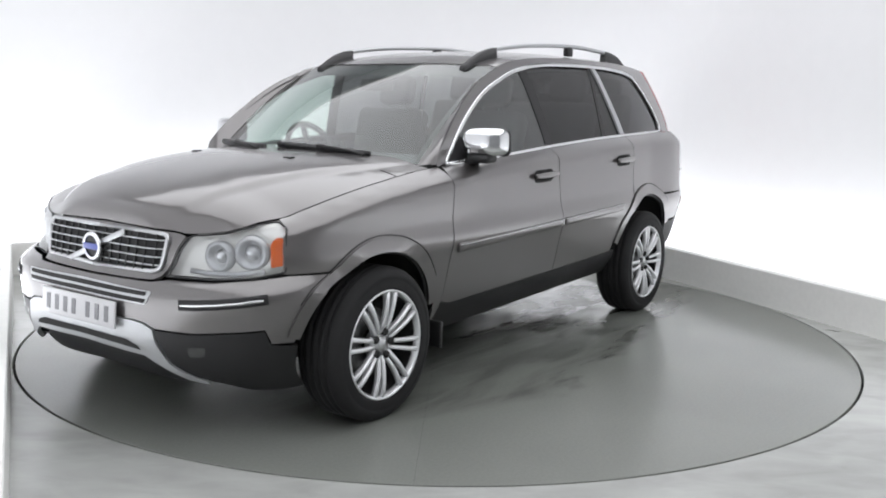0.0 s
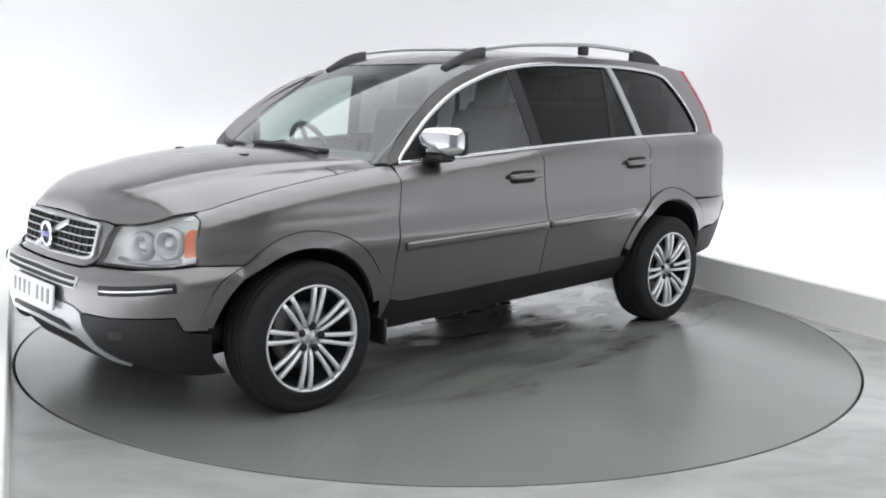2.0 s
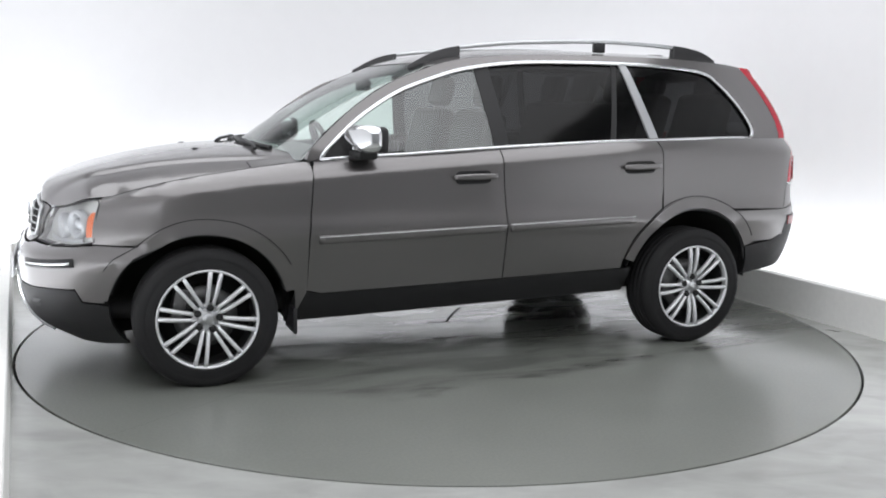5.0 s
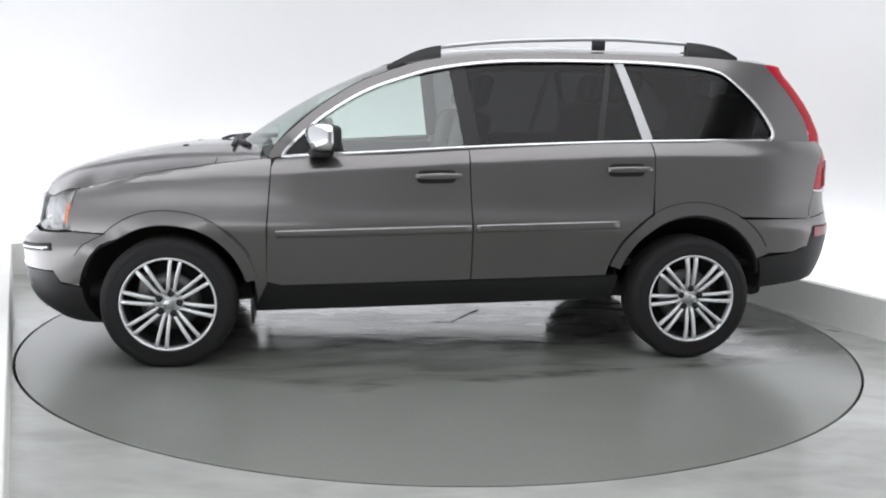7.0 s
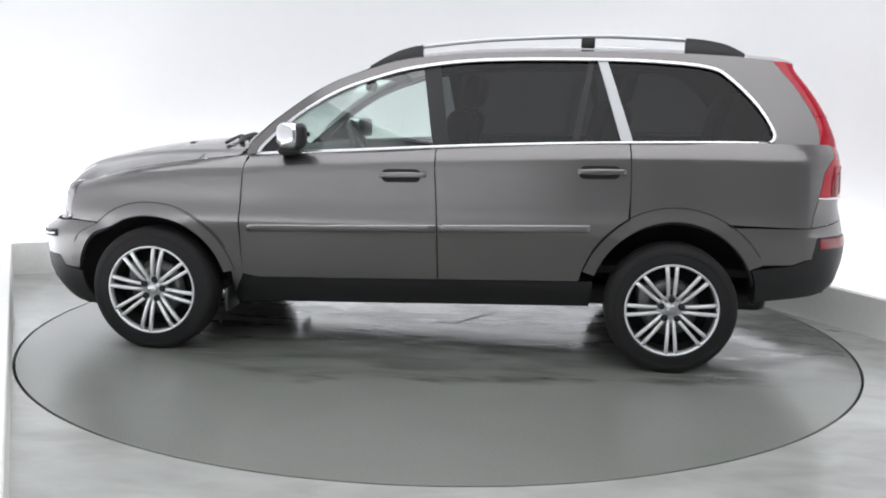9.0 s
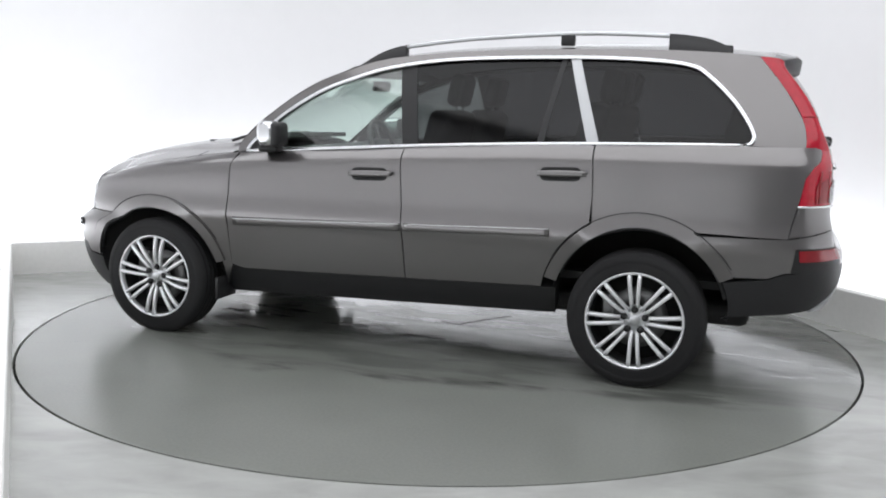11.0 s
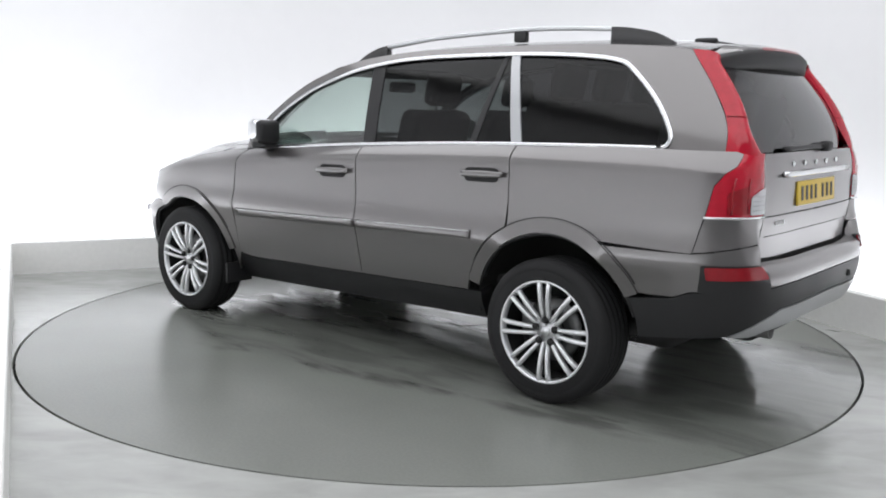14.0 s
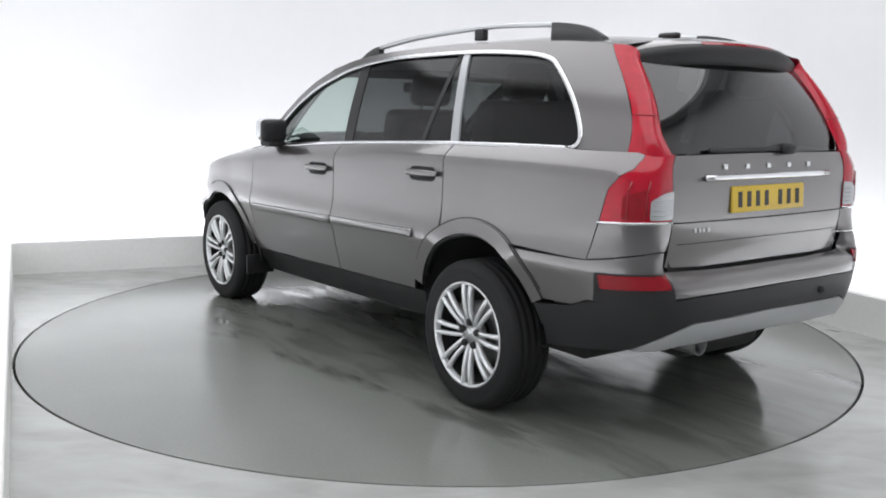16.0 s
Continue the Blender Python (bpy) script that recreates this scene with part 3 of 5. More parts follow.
def seat(car, name, x, y, z, wide, lean=14):
    """A leather seat with cushion, back and headrest, facing +x."""
    s = new(name)
    s.parent = car
    s.matrix_basis = pose(x, y, z)
    part("cushion", box_bm(0.50, wide, 0.16, pose(0.02, 0, 0.0, 0, -5), 0.05, 3), LEATHER, s)
    part("backrest", box_bm(0.15, wide, 0.62, pose(-0.29, 0, 0.34, 0, -lean), 0.055, 3), LEATHER, s)
    return s


def headrest(s, x, y, z):
    part("headrest", box_bm(0.09, 0.26, 0.19, pose(x, y, z, 0, -12), 0.04, 3), LEATHER, s)
    for d in (-0.06, 0.06):
        part("headrest_post", sweep_bm([(x + 0.02, y + d, z - 0.17), (x, y + d, z - 0.05)], Vector((1, 0, 0)), 0.012, 0.012), CHROME, s)


def both(fn):
    for side in (1, -1):
        fn(side)


def ribbon(name, pts, surf, side, width, height, mat, parent, label="", lift=0.0, closed=False, taper=None):
    """A raised strip that follows a surface."""
    path, norm = [], []
    for u, v in pts:
        p = Vector(surf(u, v))
        du = Vector(surf(u + 0.01, v)) - Vector(surf(u - 0.01, v))
        dv = Vector(surf(u, v + 0.01)) - Vector(surf(u, v - 0.01))
        n = du.cross(dv).normalized()
        if n.dot(p - Vector((p.x * 0.75, 0, 0.75))) < 0:
            n = -n
        p += n * lift
        if side < 0:
            p.y, n.y = -p.y, -n.y
        path.append(p)
        norm.append(n)
    return part(name, sweep_bm(path, norm, width, height, taper, closed), mat, parent, label)


def line2(pts, per=6):
    return [(p.x, p.y) for p in smooth_path([(a, b, 0) for a, b in pts], per)]


# front edge of the tall tail lamps
STEM_EDGE = [(-1.932, 1.665), (-2.058, 1.51), (-2.150, 1.36), (-2.172, 1.27), (-2.172, 1.226)]
# outline of the side windows, in x and z
DLO_TOP = [(0.838, 1.115), (0.80, 1.165), (0.634, 1.315), (0.415, 1.452), (0.20, 1.535), (-0.02, 1.595), (-0.39, 1.64), (-0.99, 1.653), (-1.37, 1.643), (-1.60, 1.618), (-1.70, 1.565), (-1.84, 1.43), (-1.925, 1.30), (-1.925, 1.245), (-1.885, 1.226)]


def dlo_top():
    return line2(DLO_TOP, 5)


def roof_front(v):
    return 0.262 - 0.10 * abs(v) ** 2.2


FRAME_EDGE = [(0.90, 1.10), (0.905, 1.12), (0.86, 1.19), (0.66, 1.365), (0.44, 1.505), (0.25, 1.58)]


def body_panels(car):
    g = 0.0015
    sill = lambda x: ip(x, [-1.05, 0.9], [0.478, 0.424])
    low = lambda x: ip(x, [-1.05, 0.9], [0.325, 0.262])
    ARF, ARR = ARCH_F + 0.010, ARCH_B + 0.010
    Zf, Zr = WHEEL_Z + 0.01, WHEEL_Z + 0.045

    def one(sd):
        # front wing
        arch_f = [(x, z) for x, z in arch(WHEEL_X, Zf, ARF, 184, 54, 24) if z > 0.44 or x < WHEEL_X]
        top = [(s, top_of(s) - g) for s in np.linspace(X(1.93), 0.90, 16)]
        poly = [(0.925, 0.437)] + [(x, z) for x, z in arch_f if x > 0.93] + [(1.703, 0.708), (X(1.926), 0.714), (X(1.934), 0.905)] + top + [(0.90, 1.06), (0.926, 0.74)]
        part("front_wing", panel_bm(poly, skin, sd, 0.05, 0.03), PAINT, car)
        # doors
        belt = [(x, ip(x, *BELT) + 0.006) for x in np.linspace(-0.147, 0.83, 10)]
        fd = new("front_door")
        fd.parent = car
        poly = belt + [(0.875, 1.10), (0.895, 1.06), (0.918, 0.74), (0.925, 0.445), (0.85, sill(0.85)), (-0.172, sill(-0.172)), (-0.167, 0.75), (-0.147, 1.05)]
        part("door_skin", panel_bm(poly, skin, sd, 0.06, 0.022), PAINT, fd)
        belt = [(x, ip(x, *BELT) + 0.006) for x in np.linspace(-1.172, -0.153, 10)]
        rd = new("rear_door")
        rd.parent = car
        arch_r = [(x, z) for x, z in arch(-WHEEL_X, Zr, ARR + 0.028, 75, 0, 30) if x > -1.19 and z > 0.47]
        poly = belt + [(-0.153, 1.05), (-0.173, 0.75), (-0.178, sill(-0.18)), (-0.93, sill(-0.93))] + arch_r[::-1] + [(-1.185, 0.95), (-1.180, 1.10)]
        part("door_skin", panel_bm(poly, skin, sd, 0.06, 0.022), PAINT, rd)
        # rear quarter
        belt = [(s, ip(max(s, -2.3), *BELT) + 0.004) for s in np.linspace(B(0.792), -1.18, 18)]
        arch_q = arch(-WHEEL_X, Zr, ARR, 116, 56, 20)
        poly = belt + [(-1.187, 1.05), (-1.192, 0.79)] + [(x, z) for x, z in arch_q[::-1] if x < -1.2] + [(XR(-2.093), 0.80), (XR(-2.143), 0.955), (XR(-2.168), 1.088), (B(0.85), 1.14), (B(0.81), 1.168), (B(0.793), 1.203)]
        part("rear_quarter", panel_bm(poly, skin, sd, 0.05, 0.022), PAINT, car)
        # wheel-arch lips
        for cx, cz, a0, a1, nm in ((WHEEL_X, Zf, 196, -8, 0), (-WHEEL_X, Zr, 188, -12, 1)):
            rad = ARCH_B if nm else ARCH_F
            pts = [p for p in arch(cx, cz, rad, a0, a1, 48)]
            pts = [p for p in pts if p[1] > (0.43 if nm == 0 else 0.575 if p[0] < cx else 0.49)]
            away = [(cx + (x - cx) * (1 + 0.031 / rad), cz + (z - cz) * (1 + 0.031 / rad)) for x, z in pts]
            near = [(cx + (x - cx) * (1 - 0.033 / rad), cz + (z - cz) * (1 - 0.033 / rad)) for x, z in pts]
            part("arch_lip", panel_bm(away + near[::-1], skin, sd, 0.06, 0.05, 0.024, 0.009), PAINT, car)
            ribbon("arch_seam", [p for p in arch(cx, cz, rad + 0.040, 150, 30, 30)], skin, sd, 0.005, 0.004, DARK, car, "", 0.001)
            ribbon("arch_liner_edge", [p for p in arch(cx, cz, rad - 0.034, a0, a1, 40) if p[1] > (0.44 if nm == 0 else 0.46 if p[0] < cx else 0.53)], skin, sd, 0.02, 0.03, BLACK, car, "", -0.02)
        # black sill
        poly = [(0.985, 0.44), (0.93, 0.437), (0.85, sill(0.85) - 0.006), (-0.95, sill(-0.95) - 0.006), (-1.01, 0.47), (-1.0, low(-1)), (1.02, low(0.9))]
        part("sill", panel_bm(poly, lambda s, z: (s, half_width(s, z) - 0.004 - 0.35 * max(0.0, 0.42 - z), z), sd, 0.1, 0.04, 0.10), BLACK, car, "black plastic sill")
        # door mouldings
        for a, b, own in ((0.875, -0.160, fd), (-0.186, -0.98, rd)):
            pts = [(x, ip(x, [-1, 0.91], [0.768, 0.712])) for x in np.linspace(a, b, 24)]
            ribbon("side_moulding", pts, skin, sd, 0.046, 0.018, PAINT, own, "", 0.004)
            ribbon("moulding_strip", [(x, z + 0.015) for x, z in pts], skin, sd, 0.004, 0.006, SATIN, own, "thin bright strip", 0.010)
        # handles
        for hx, hz, own in ((0.02, 1.012, fd), (-1.03, 1.058, rd)):
            # a flat dark patch paints the shade of the cup; no hollow is cut
            cup = fillet([(hx + 0.115, hz - 0.032), (hx + 0.115, hz + 0.038), (hx - 0.095, hz + 0.042), (hx - 0.095, hz - 0.028)], 0.034)
            part("handle_cup_shade", panel_bm(cup, skin, sd, 0.05, 0.04, 0.0, 0.0015), DARK, own, "flat dark patch that paints the recess shade behind the handle")
            ribbon("door_handle", [(hx + 0.125 - 0.25 * k / 10, hz + 0.006 + 0.006 * k / 10) for k in range(11)], skin, sd, 0.034, 0.020, PAINT, own, "", 0.019,
                   taper=lambda t: 0.75 + 0.25 * math.sin(math.pi * t))
        # frame of the side windows: pillars, roof rail and quarter in one pressing
        inner = dlo_top()
        outer = line2(FRAME_EDGE, 5) + [(x, roof_side(x)) for x in np.linspace(0.17, -1.84, 26)]
        rear_edge = line2(STEM_EDGE, 5)
        poly = outer + rear_edge + [(-1.90, 1.231)] + inner[::-1]
        part("side_frame", panel_bm(poly, cabin, sd, 0.05, 0.04, 0.03), PAINT, car)
        # glass of the three side windows
        top = lambda x: ip(-x, [-p[0] for p in inner[:-8]], [p[1] for p in inner[:-8]])
        bl = lambda x: ip(x, *BELT)
        for nm, xs0, xs1, xr0, xr1, mat, own in (("front_window", 0.82, 0.82, -0.135, -0.06, GLASS_CLEAR, fd), ("rear_window", -0.215, -0.14, -1.135, -1.01, GLASS_DARK, rd)):
            up = [(x, top(x) - 0.004) for x in np.linspace(xs1, xr1, 22)]
            dn = [(x, bl(x)) for x in np.linspace(xr0, xs0, 10)]
            part(nm, panel_bm(up + dn, lambda x, z: (x, cabin(x, z)[1] - 0.012, z), sd, 0.1, 0.06, 0.0), mat, own, "green-tinted clear glass" if mat is GLASS_CLEAR else "dark privacy glass")
        up = [p for p in inner if p[0] < -1.05 and p[1] > 1.228]
        part("quarter_window", panel_bm([(-1.180, 1.216)] + [(-1.045, 1.648)] + [(x + 0.003, z - 0.003) for x, z in up] + [(-1.885, 1.228)], lambda x, z: (x, cabin(x, z)[1] - 0.010, z), sd, 0.1, 0.06, 0.0), GLASS_DARK, car, "dark privacy glass")
        # black post between the doors, bright post behind them
        part("door_post", panel_bm([(-0.055, top(-0.055)), (-0.145, top(-0.145)), (-0.22, bl(-0.22)), (-0.13, bl(-0.13))], lambda x, z: (x, cabin(x, z)[1] - 0.008, z), sd, 0.05, 0.05, 0.01), BLACK, car, "gloss black door post")
        part("bright_post", panel_bm([(-0.998, 1.655), (-1.050, 1.652), (-1.196, 1.212), (-1.135, 1.210)], lambda x, z: (x, cabin(x, z)[1] + 0.001, z), sd, 0.04, 0.05, 0.012), SILVER, car, "bright aluminium pillar cover")
        part("window_divider", panel_bm([(-0.955, top(-0.955)), (-0.985, top(-0.985)), (-0.905, bl(-0.905)), (-0.868, bl(-0.868))], lambda x, z: (x, cabin(x, z)[1] - 0.009, z), sd, 0.05, 0.05, 0.01), BLACK, rd, "black bar before the small fixed pane")
        # bright surround
        ribbon("window_surround", inner, cabin, sd, 0.022, 0.012, CHROME, car, "bright chrome window surround", 0.003)
        ribbon("belt_strip", [(x, bl(x) + 0.004) for x in np.linspace(0.845, -1.90, 40)], lambda x, z: (x, cabin(x, z)[1] if x < 2 else 0, z), sd, 0.018, 0.012, CHROME, car, "bright chrome waist strip", 0.005)
        part("mirror_sail", panel_bm([(0.825, 1.122), (0.80, 1.16), (0.69, 1.262), (0.66, 1.125)], lambda x, z: (x, cabin(x, z)[1] - 0.003, z), sd, 0.05, 0.04, 0.01), BLACK, fd)
        # door mirror
        mir = new("door_mirror")
        mir.parent = car
        mx, my, mz = 0.634, 0.958 * sd, 1.198
        turn = pose(mx, my, mz, 0, 0, 10 * sd)
        bm = box_bm(0.140, 0.190, 0.138, Matrix(), 0.045, 4)
        for v in bm.verts:
            if v.co.x > 0:
                v.co.x *= 1.0 - 2.2 * abs(v.co.z)
                v.co.y = v.co.y * (1 - 2.0 * v.co.x) - sd * 0.85 * v.co.x
        bmesh.ops.transform(bm, matrix=turn @ pose(0.006, 0, 0.020), verts=bm.verts[:])
        part("mirror_cap", bm, CHROME, mir, "chrome mirror cap")
        part("mirror_housing", box_bm(0.060, 0.182, 0.136, turn @ pose(-0.058, 0, 0.016), 0.028, 4), BLACK, mir, "black mirror housing")
        part("mirror_base", box_bm(0.120, 0.120, 0.045, turn @ pose(0.0, -0.035 * sd, -0.062), 0.020, 3), BLACK, mir)
        part("mirror_glass", box_bm(0.004, 0.130, 0.088, turn @ pose(-0.0875, 0, 0.016), 0.0015), BLACK, mir, "dark mirror glass")
        part("mirror_arm", box_bm(0.09, 0.13, 0.035, pose(mx + 0.02, 0.88 * sd, mz - 0.075, 12 * sd), 0.014), BLACK, mir)
        # roof rail
        rail = new("roof_rail")
        rail.parent = car
        ry = lambda x: ip(x, [-1.8, -1.0, 0.0, 0.27], [0.515, 0.53, 0.545, 0.535]) * sd
        rb = lambda x: roof(x, abs(ry(x)) / roof_half(x))[2]
        path = smooth_path([(x, ry(x), z) for x, z in ((-0.02, 1.715), (-0.4, 1.758), (-0.95, 1.786), (-1.25, 1.784), (-1.52, 1.772))], 6)
        part("rail_bar", sweep_bm(path, [Vector((0, 0, 1))] * len(path), 0.034, 0.024), SATIN, rail, "satin aluminium bar")
        for pts in (((0.27, rb(0.27) + 0.0), (0.14, 1.668), (0.04, 1.703), (-0.03, 1.716)), ((-1.48, 1.776), (-1.58, 1.768), (-1.70, 1.744), (-1.80, rb(-1.80) + 0.002))):
            path = smooth_path([(x, ry(x), z) for x, z in pts], 5)
            front = pts[0][0] > 0
            bm = bmesh.new()
            ring = []
            for p in path:
                zb = rb(p.x) - 0.012
                w = 0.022
                ring.append([bm.verts.new((p.x, p.y + dy * sd, z)) for dy, z in ((w, zb), (w * 0.8, max(zb + 0.008, p.z + 0.008)), (-w * 0.8, max(zb + 0.008, p.z + 0.008)), (-w, zb))])
            for a, b in zip(ring, ring[1:]):
                for k in range(3):
                    bm.faces.new((a[k], a[k + 1], b[k + 1], b[k]))
            bm.faces.new(ring[0])
            bm.faces.new(ring[-1][::-1])
            bmesh.ops.recalc_face_normals(bm, faces=bm.faces[:])
            part("rail_foot", bm, BLACK, rail, "black rail foot")
        part("rail_foot", box_bm(0.075, 0.036, 0.06, pose(-0.95, ry(-0.95), 1.752), 0.008), BLACK, rail)
    both(one)
    # bonnet
    ss = [0.96] + list(np.linspace(1.02, S_F, 60))
    bm = bmesh.new()
    rows = []
    for s in ss:
        rows.append([bm.verts.new(hood(s, v)) for v in np.linspace(0.0, 0.997, 49)])
    for a, b in zip(rows, rows[1:]):
        for k in range(48):
            if len({a[k], a[k + 1], b[k + 1], b[k]}) == 4:
                bm.faces.new((a[k], a[k + 1], b[k + 1], b[k]))
    twin = bmesh.ops.duplicate(bm, geom=bm.verts[:] + bm.edges[:] + bm.faces[:])["geom"]
    for v in twin:
        if isinstance(v, bmesh.types.BMVert):
            v.co.y = -v.co.y
    bmesh.ops.remove_doubles(bm, verts=bm.verts[:], dist=0.0006)
    bmesh.ops.recalc_face_normals(bm, faces=bm.faces[:])
    if sum(f.normal.z for f in bm.faces) < 0:
        bmesh.ops.reverse_faces(bm, faces=bm.faces[:])
    part("bonnet", bm, PAINT, car)
    # roof
    bm = bmesh.new()
    vs = np.linspace(-1, 1, 33)
    rows = []
    for k in range(45):
        row = []
        for v in vs:
            x0 = roof_front(v)
            x = x0 + (-2.0 - x0) * k / 44
            row.append(bm.verts.new((x, v * roof_half(x), roof(x, abs(v))[2])))
        rows.append(row)
    for a, b in zip(rows, rows[1:]):
        for k in range(32):
            bm.faces.new((a[k], a[k + 1], b[k + 1], b[k]))
    bmesh.ops.recalc_face_normals(bm, faces=bm.faces[:])
    if sum(f.normal.z for f in bm.faces) < 0:
        bmesh.ops.reverse_faces(bm, faces=bm.faces[:])
    part("roof", bm, PAINT, car)


def screen(x_low, x_high, z_low, z_high, y_low, y_high, bow_low, bow_high, belly, puff=0.0):
    """A curved pane between a lower and an upper edge."""
    def at(u, v):
        y = u * (y_low + (y_high - y_low) * v)
        xl, xh = x_low - bow_low * abs(u) ** 2.2, x_high - bow_high * abs(u) ** 2.2
        x = xl + (xh - xl) * v + puff * math.sin(math.pi * v)
        z = z_low(u) + (z_high(u) - z_low(u)) * v + belly * math.sin(math.pi * v)
        return x, y, z
    return at


def grid_bm(at, us, vs, out):
    bm = bmesh.new()
    rows = [[bm.verts.new(at(u, v)) for v in vs] for u in us]
    for a, b in zip(rows, rows[1:]):
        for k in range(len(vs) - 1):
            bm.faces.new((a[k], a[k + 1], b[k + 1], b[k]))
    bmesh.ops.recalc_face_normals(bm, faces=bm.faces[:])
    if sum(f.normal.dot(Vector(out)) for f in bm.faces) < 0:
        bmesh.ops.reverse_faces(bm, faces=bm.faces[:])
    return bm


def car_screens(car):
    wind = screen(1.16, 0.262, lambda u: 1.115 - 0.02 * u * u, lambda u: roof(roof_front(u), min(1.0, abs(u)))[2] - 0.003, 0.735, roof_half(0.18), 0.25, 0.10, 0.045)
    part("windscreen", grid_bm(wind, np.linspace(-0.99, 0.99, 31), np.linspace(0, 1, 17), (1, 0, 1)), GLASS_CLEAR, car, "green-tinted clear windscreen")
    zs, xs = [p[1] for p in FRAME_EDGE], [p[0] for p in FRAME_EDGE]
    for sd in (1, -1):
        def pillar(u, v):
            a = Vector(wind(0.982, v))
            z = min(1.58, a.z + 0.012)
            b = Vector(cabin(ip(z, zs, xs) + 0.002, z))
            p = a.lerp(b, u) + Vector((0.5, 0.5, 0.2)) * 0.016 * math.sin(math.pi * u) + Vector((0, 0, 0.003))
            return p.x, p.y * sd, p.z
        part("windscreen_pillar", grid_bm(pillar, np.linspace(0, 1, 7), np.linspace(0, 0.985, 17), (1, sd, 1)), PAINT, car)
        part("screen_border", grid_bm(lambda u, v: tuple(np.array(wind(u * sd, v)) - np.array((0.004, 0, 0.004))), np.linspace(0.945, 0.99, 4), np.linspace(0, 1, 17), (1, sd, 1)), BLACK, car)
    part("screen_border", grid_bm(lambda u, v: tuple(np.array(wind(u, v)) - np.array((0.004, 0, 0.004))), np.linspace(-0.96, 0.96, 31), np.linspace(0.83, 1.0, 5), (1, 0, 1)), BLACK, car, "dark shade band along the top of the windscreen")
    part("cowl", grid_bm(lambda u, v: (wind(u, 0)[0] - 0.03 + v * 0.10, u * 0.70, wind(u, 0)[2] - 0.012 - 0.012 * v), np.linspace(-1, 1, 25), np.linspace(0, 1, 4), (0, 0, 1)), BLACK, car, "black plastic scuttle")
    # wipers
    for y0, y1, z in ((0.52, -0.02, 0.0), (-0.10, -0.66, 0.0)):
        pts = [Vector(wind(y / 0.735, 0.035 + 0.03 * k / 8)) + Vector((0.02, 0, 0.022)) for k, y in enumerate(np.linspace(y0, y1, 9))]
        w = new("windscreen_wiper")
        w.parent = car
        part("blade", sweep_bm(pts, [Vector((0.4, 0, 1))] * 9, 0.030, 0.030), BLACK, w)
        part("wiper_arm", sweep_bm([pts[4] + Vector((0.012, 0, 0.016)), pts[1] + Vector((0.055, 0, 0.012)), Vector((pts[0].x + 0.085, pts[0].y + 0.03, pts[0].z - 0.0))], [Vector((0, 0, 1))] * 3, 0.022, 0.016), BLACK, w)
    for y in (0.33, -0.33):
        part("washer_jet", box_bm(0.03, 0.05, 0.010, pose(1.40, y, hood(1.405, 0.41)[2] + 0.001, 0, 4), 0.003), BLACK, car)
    for sd in (1, -1):
        part("bonnet_seam", sweep_bm([Vector(hood(1.19, v)) + Vector((0, 0, 0.0005)) if sd > 0 else Vector((hood(1.19, v)[0], -hood(1.19, v)[1], hood(1.19, v)[2] + 0.0005)) for v in (0.88, 0.92, 0.96, 0.99)], Vector((0, 0, 1)), 0.006, 0.004), DARK, car)
    # tailgate glass, set between the tall lamps
    back = screen(-2.290, -2.090, lambda u: 1.222, lambda u: 1.625 - 0.02 * u * u, 0.628, 0.545, -0.045, -0.06, 0.0, -0.035)
    part("tailgate_glass", grid_bm(back, np.linspace(-1, 1, 21), np.linspace(0, 1, 13), (-1, 0, 0.3)), GLASS_REAR, car, "dark tinted rear glass")
    return back


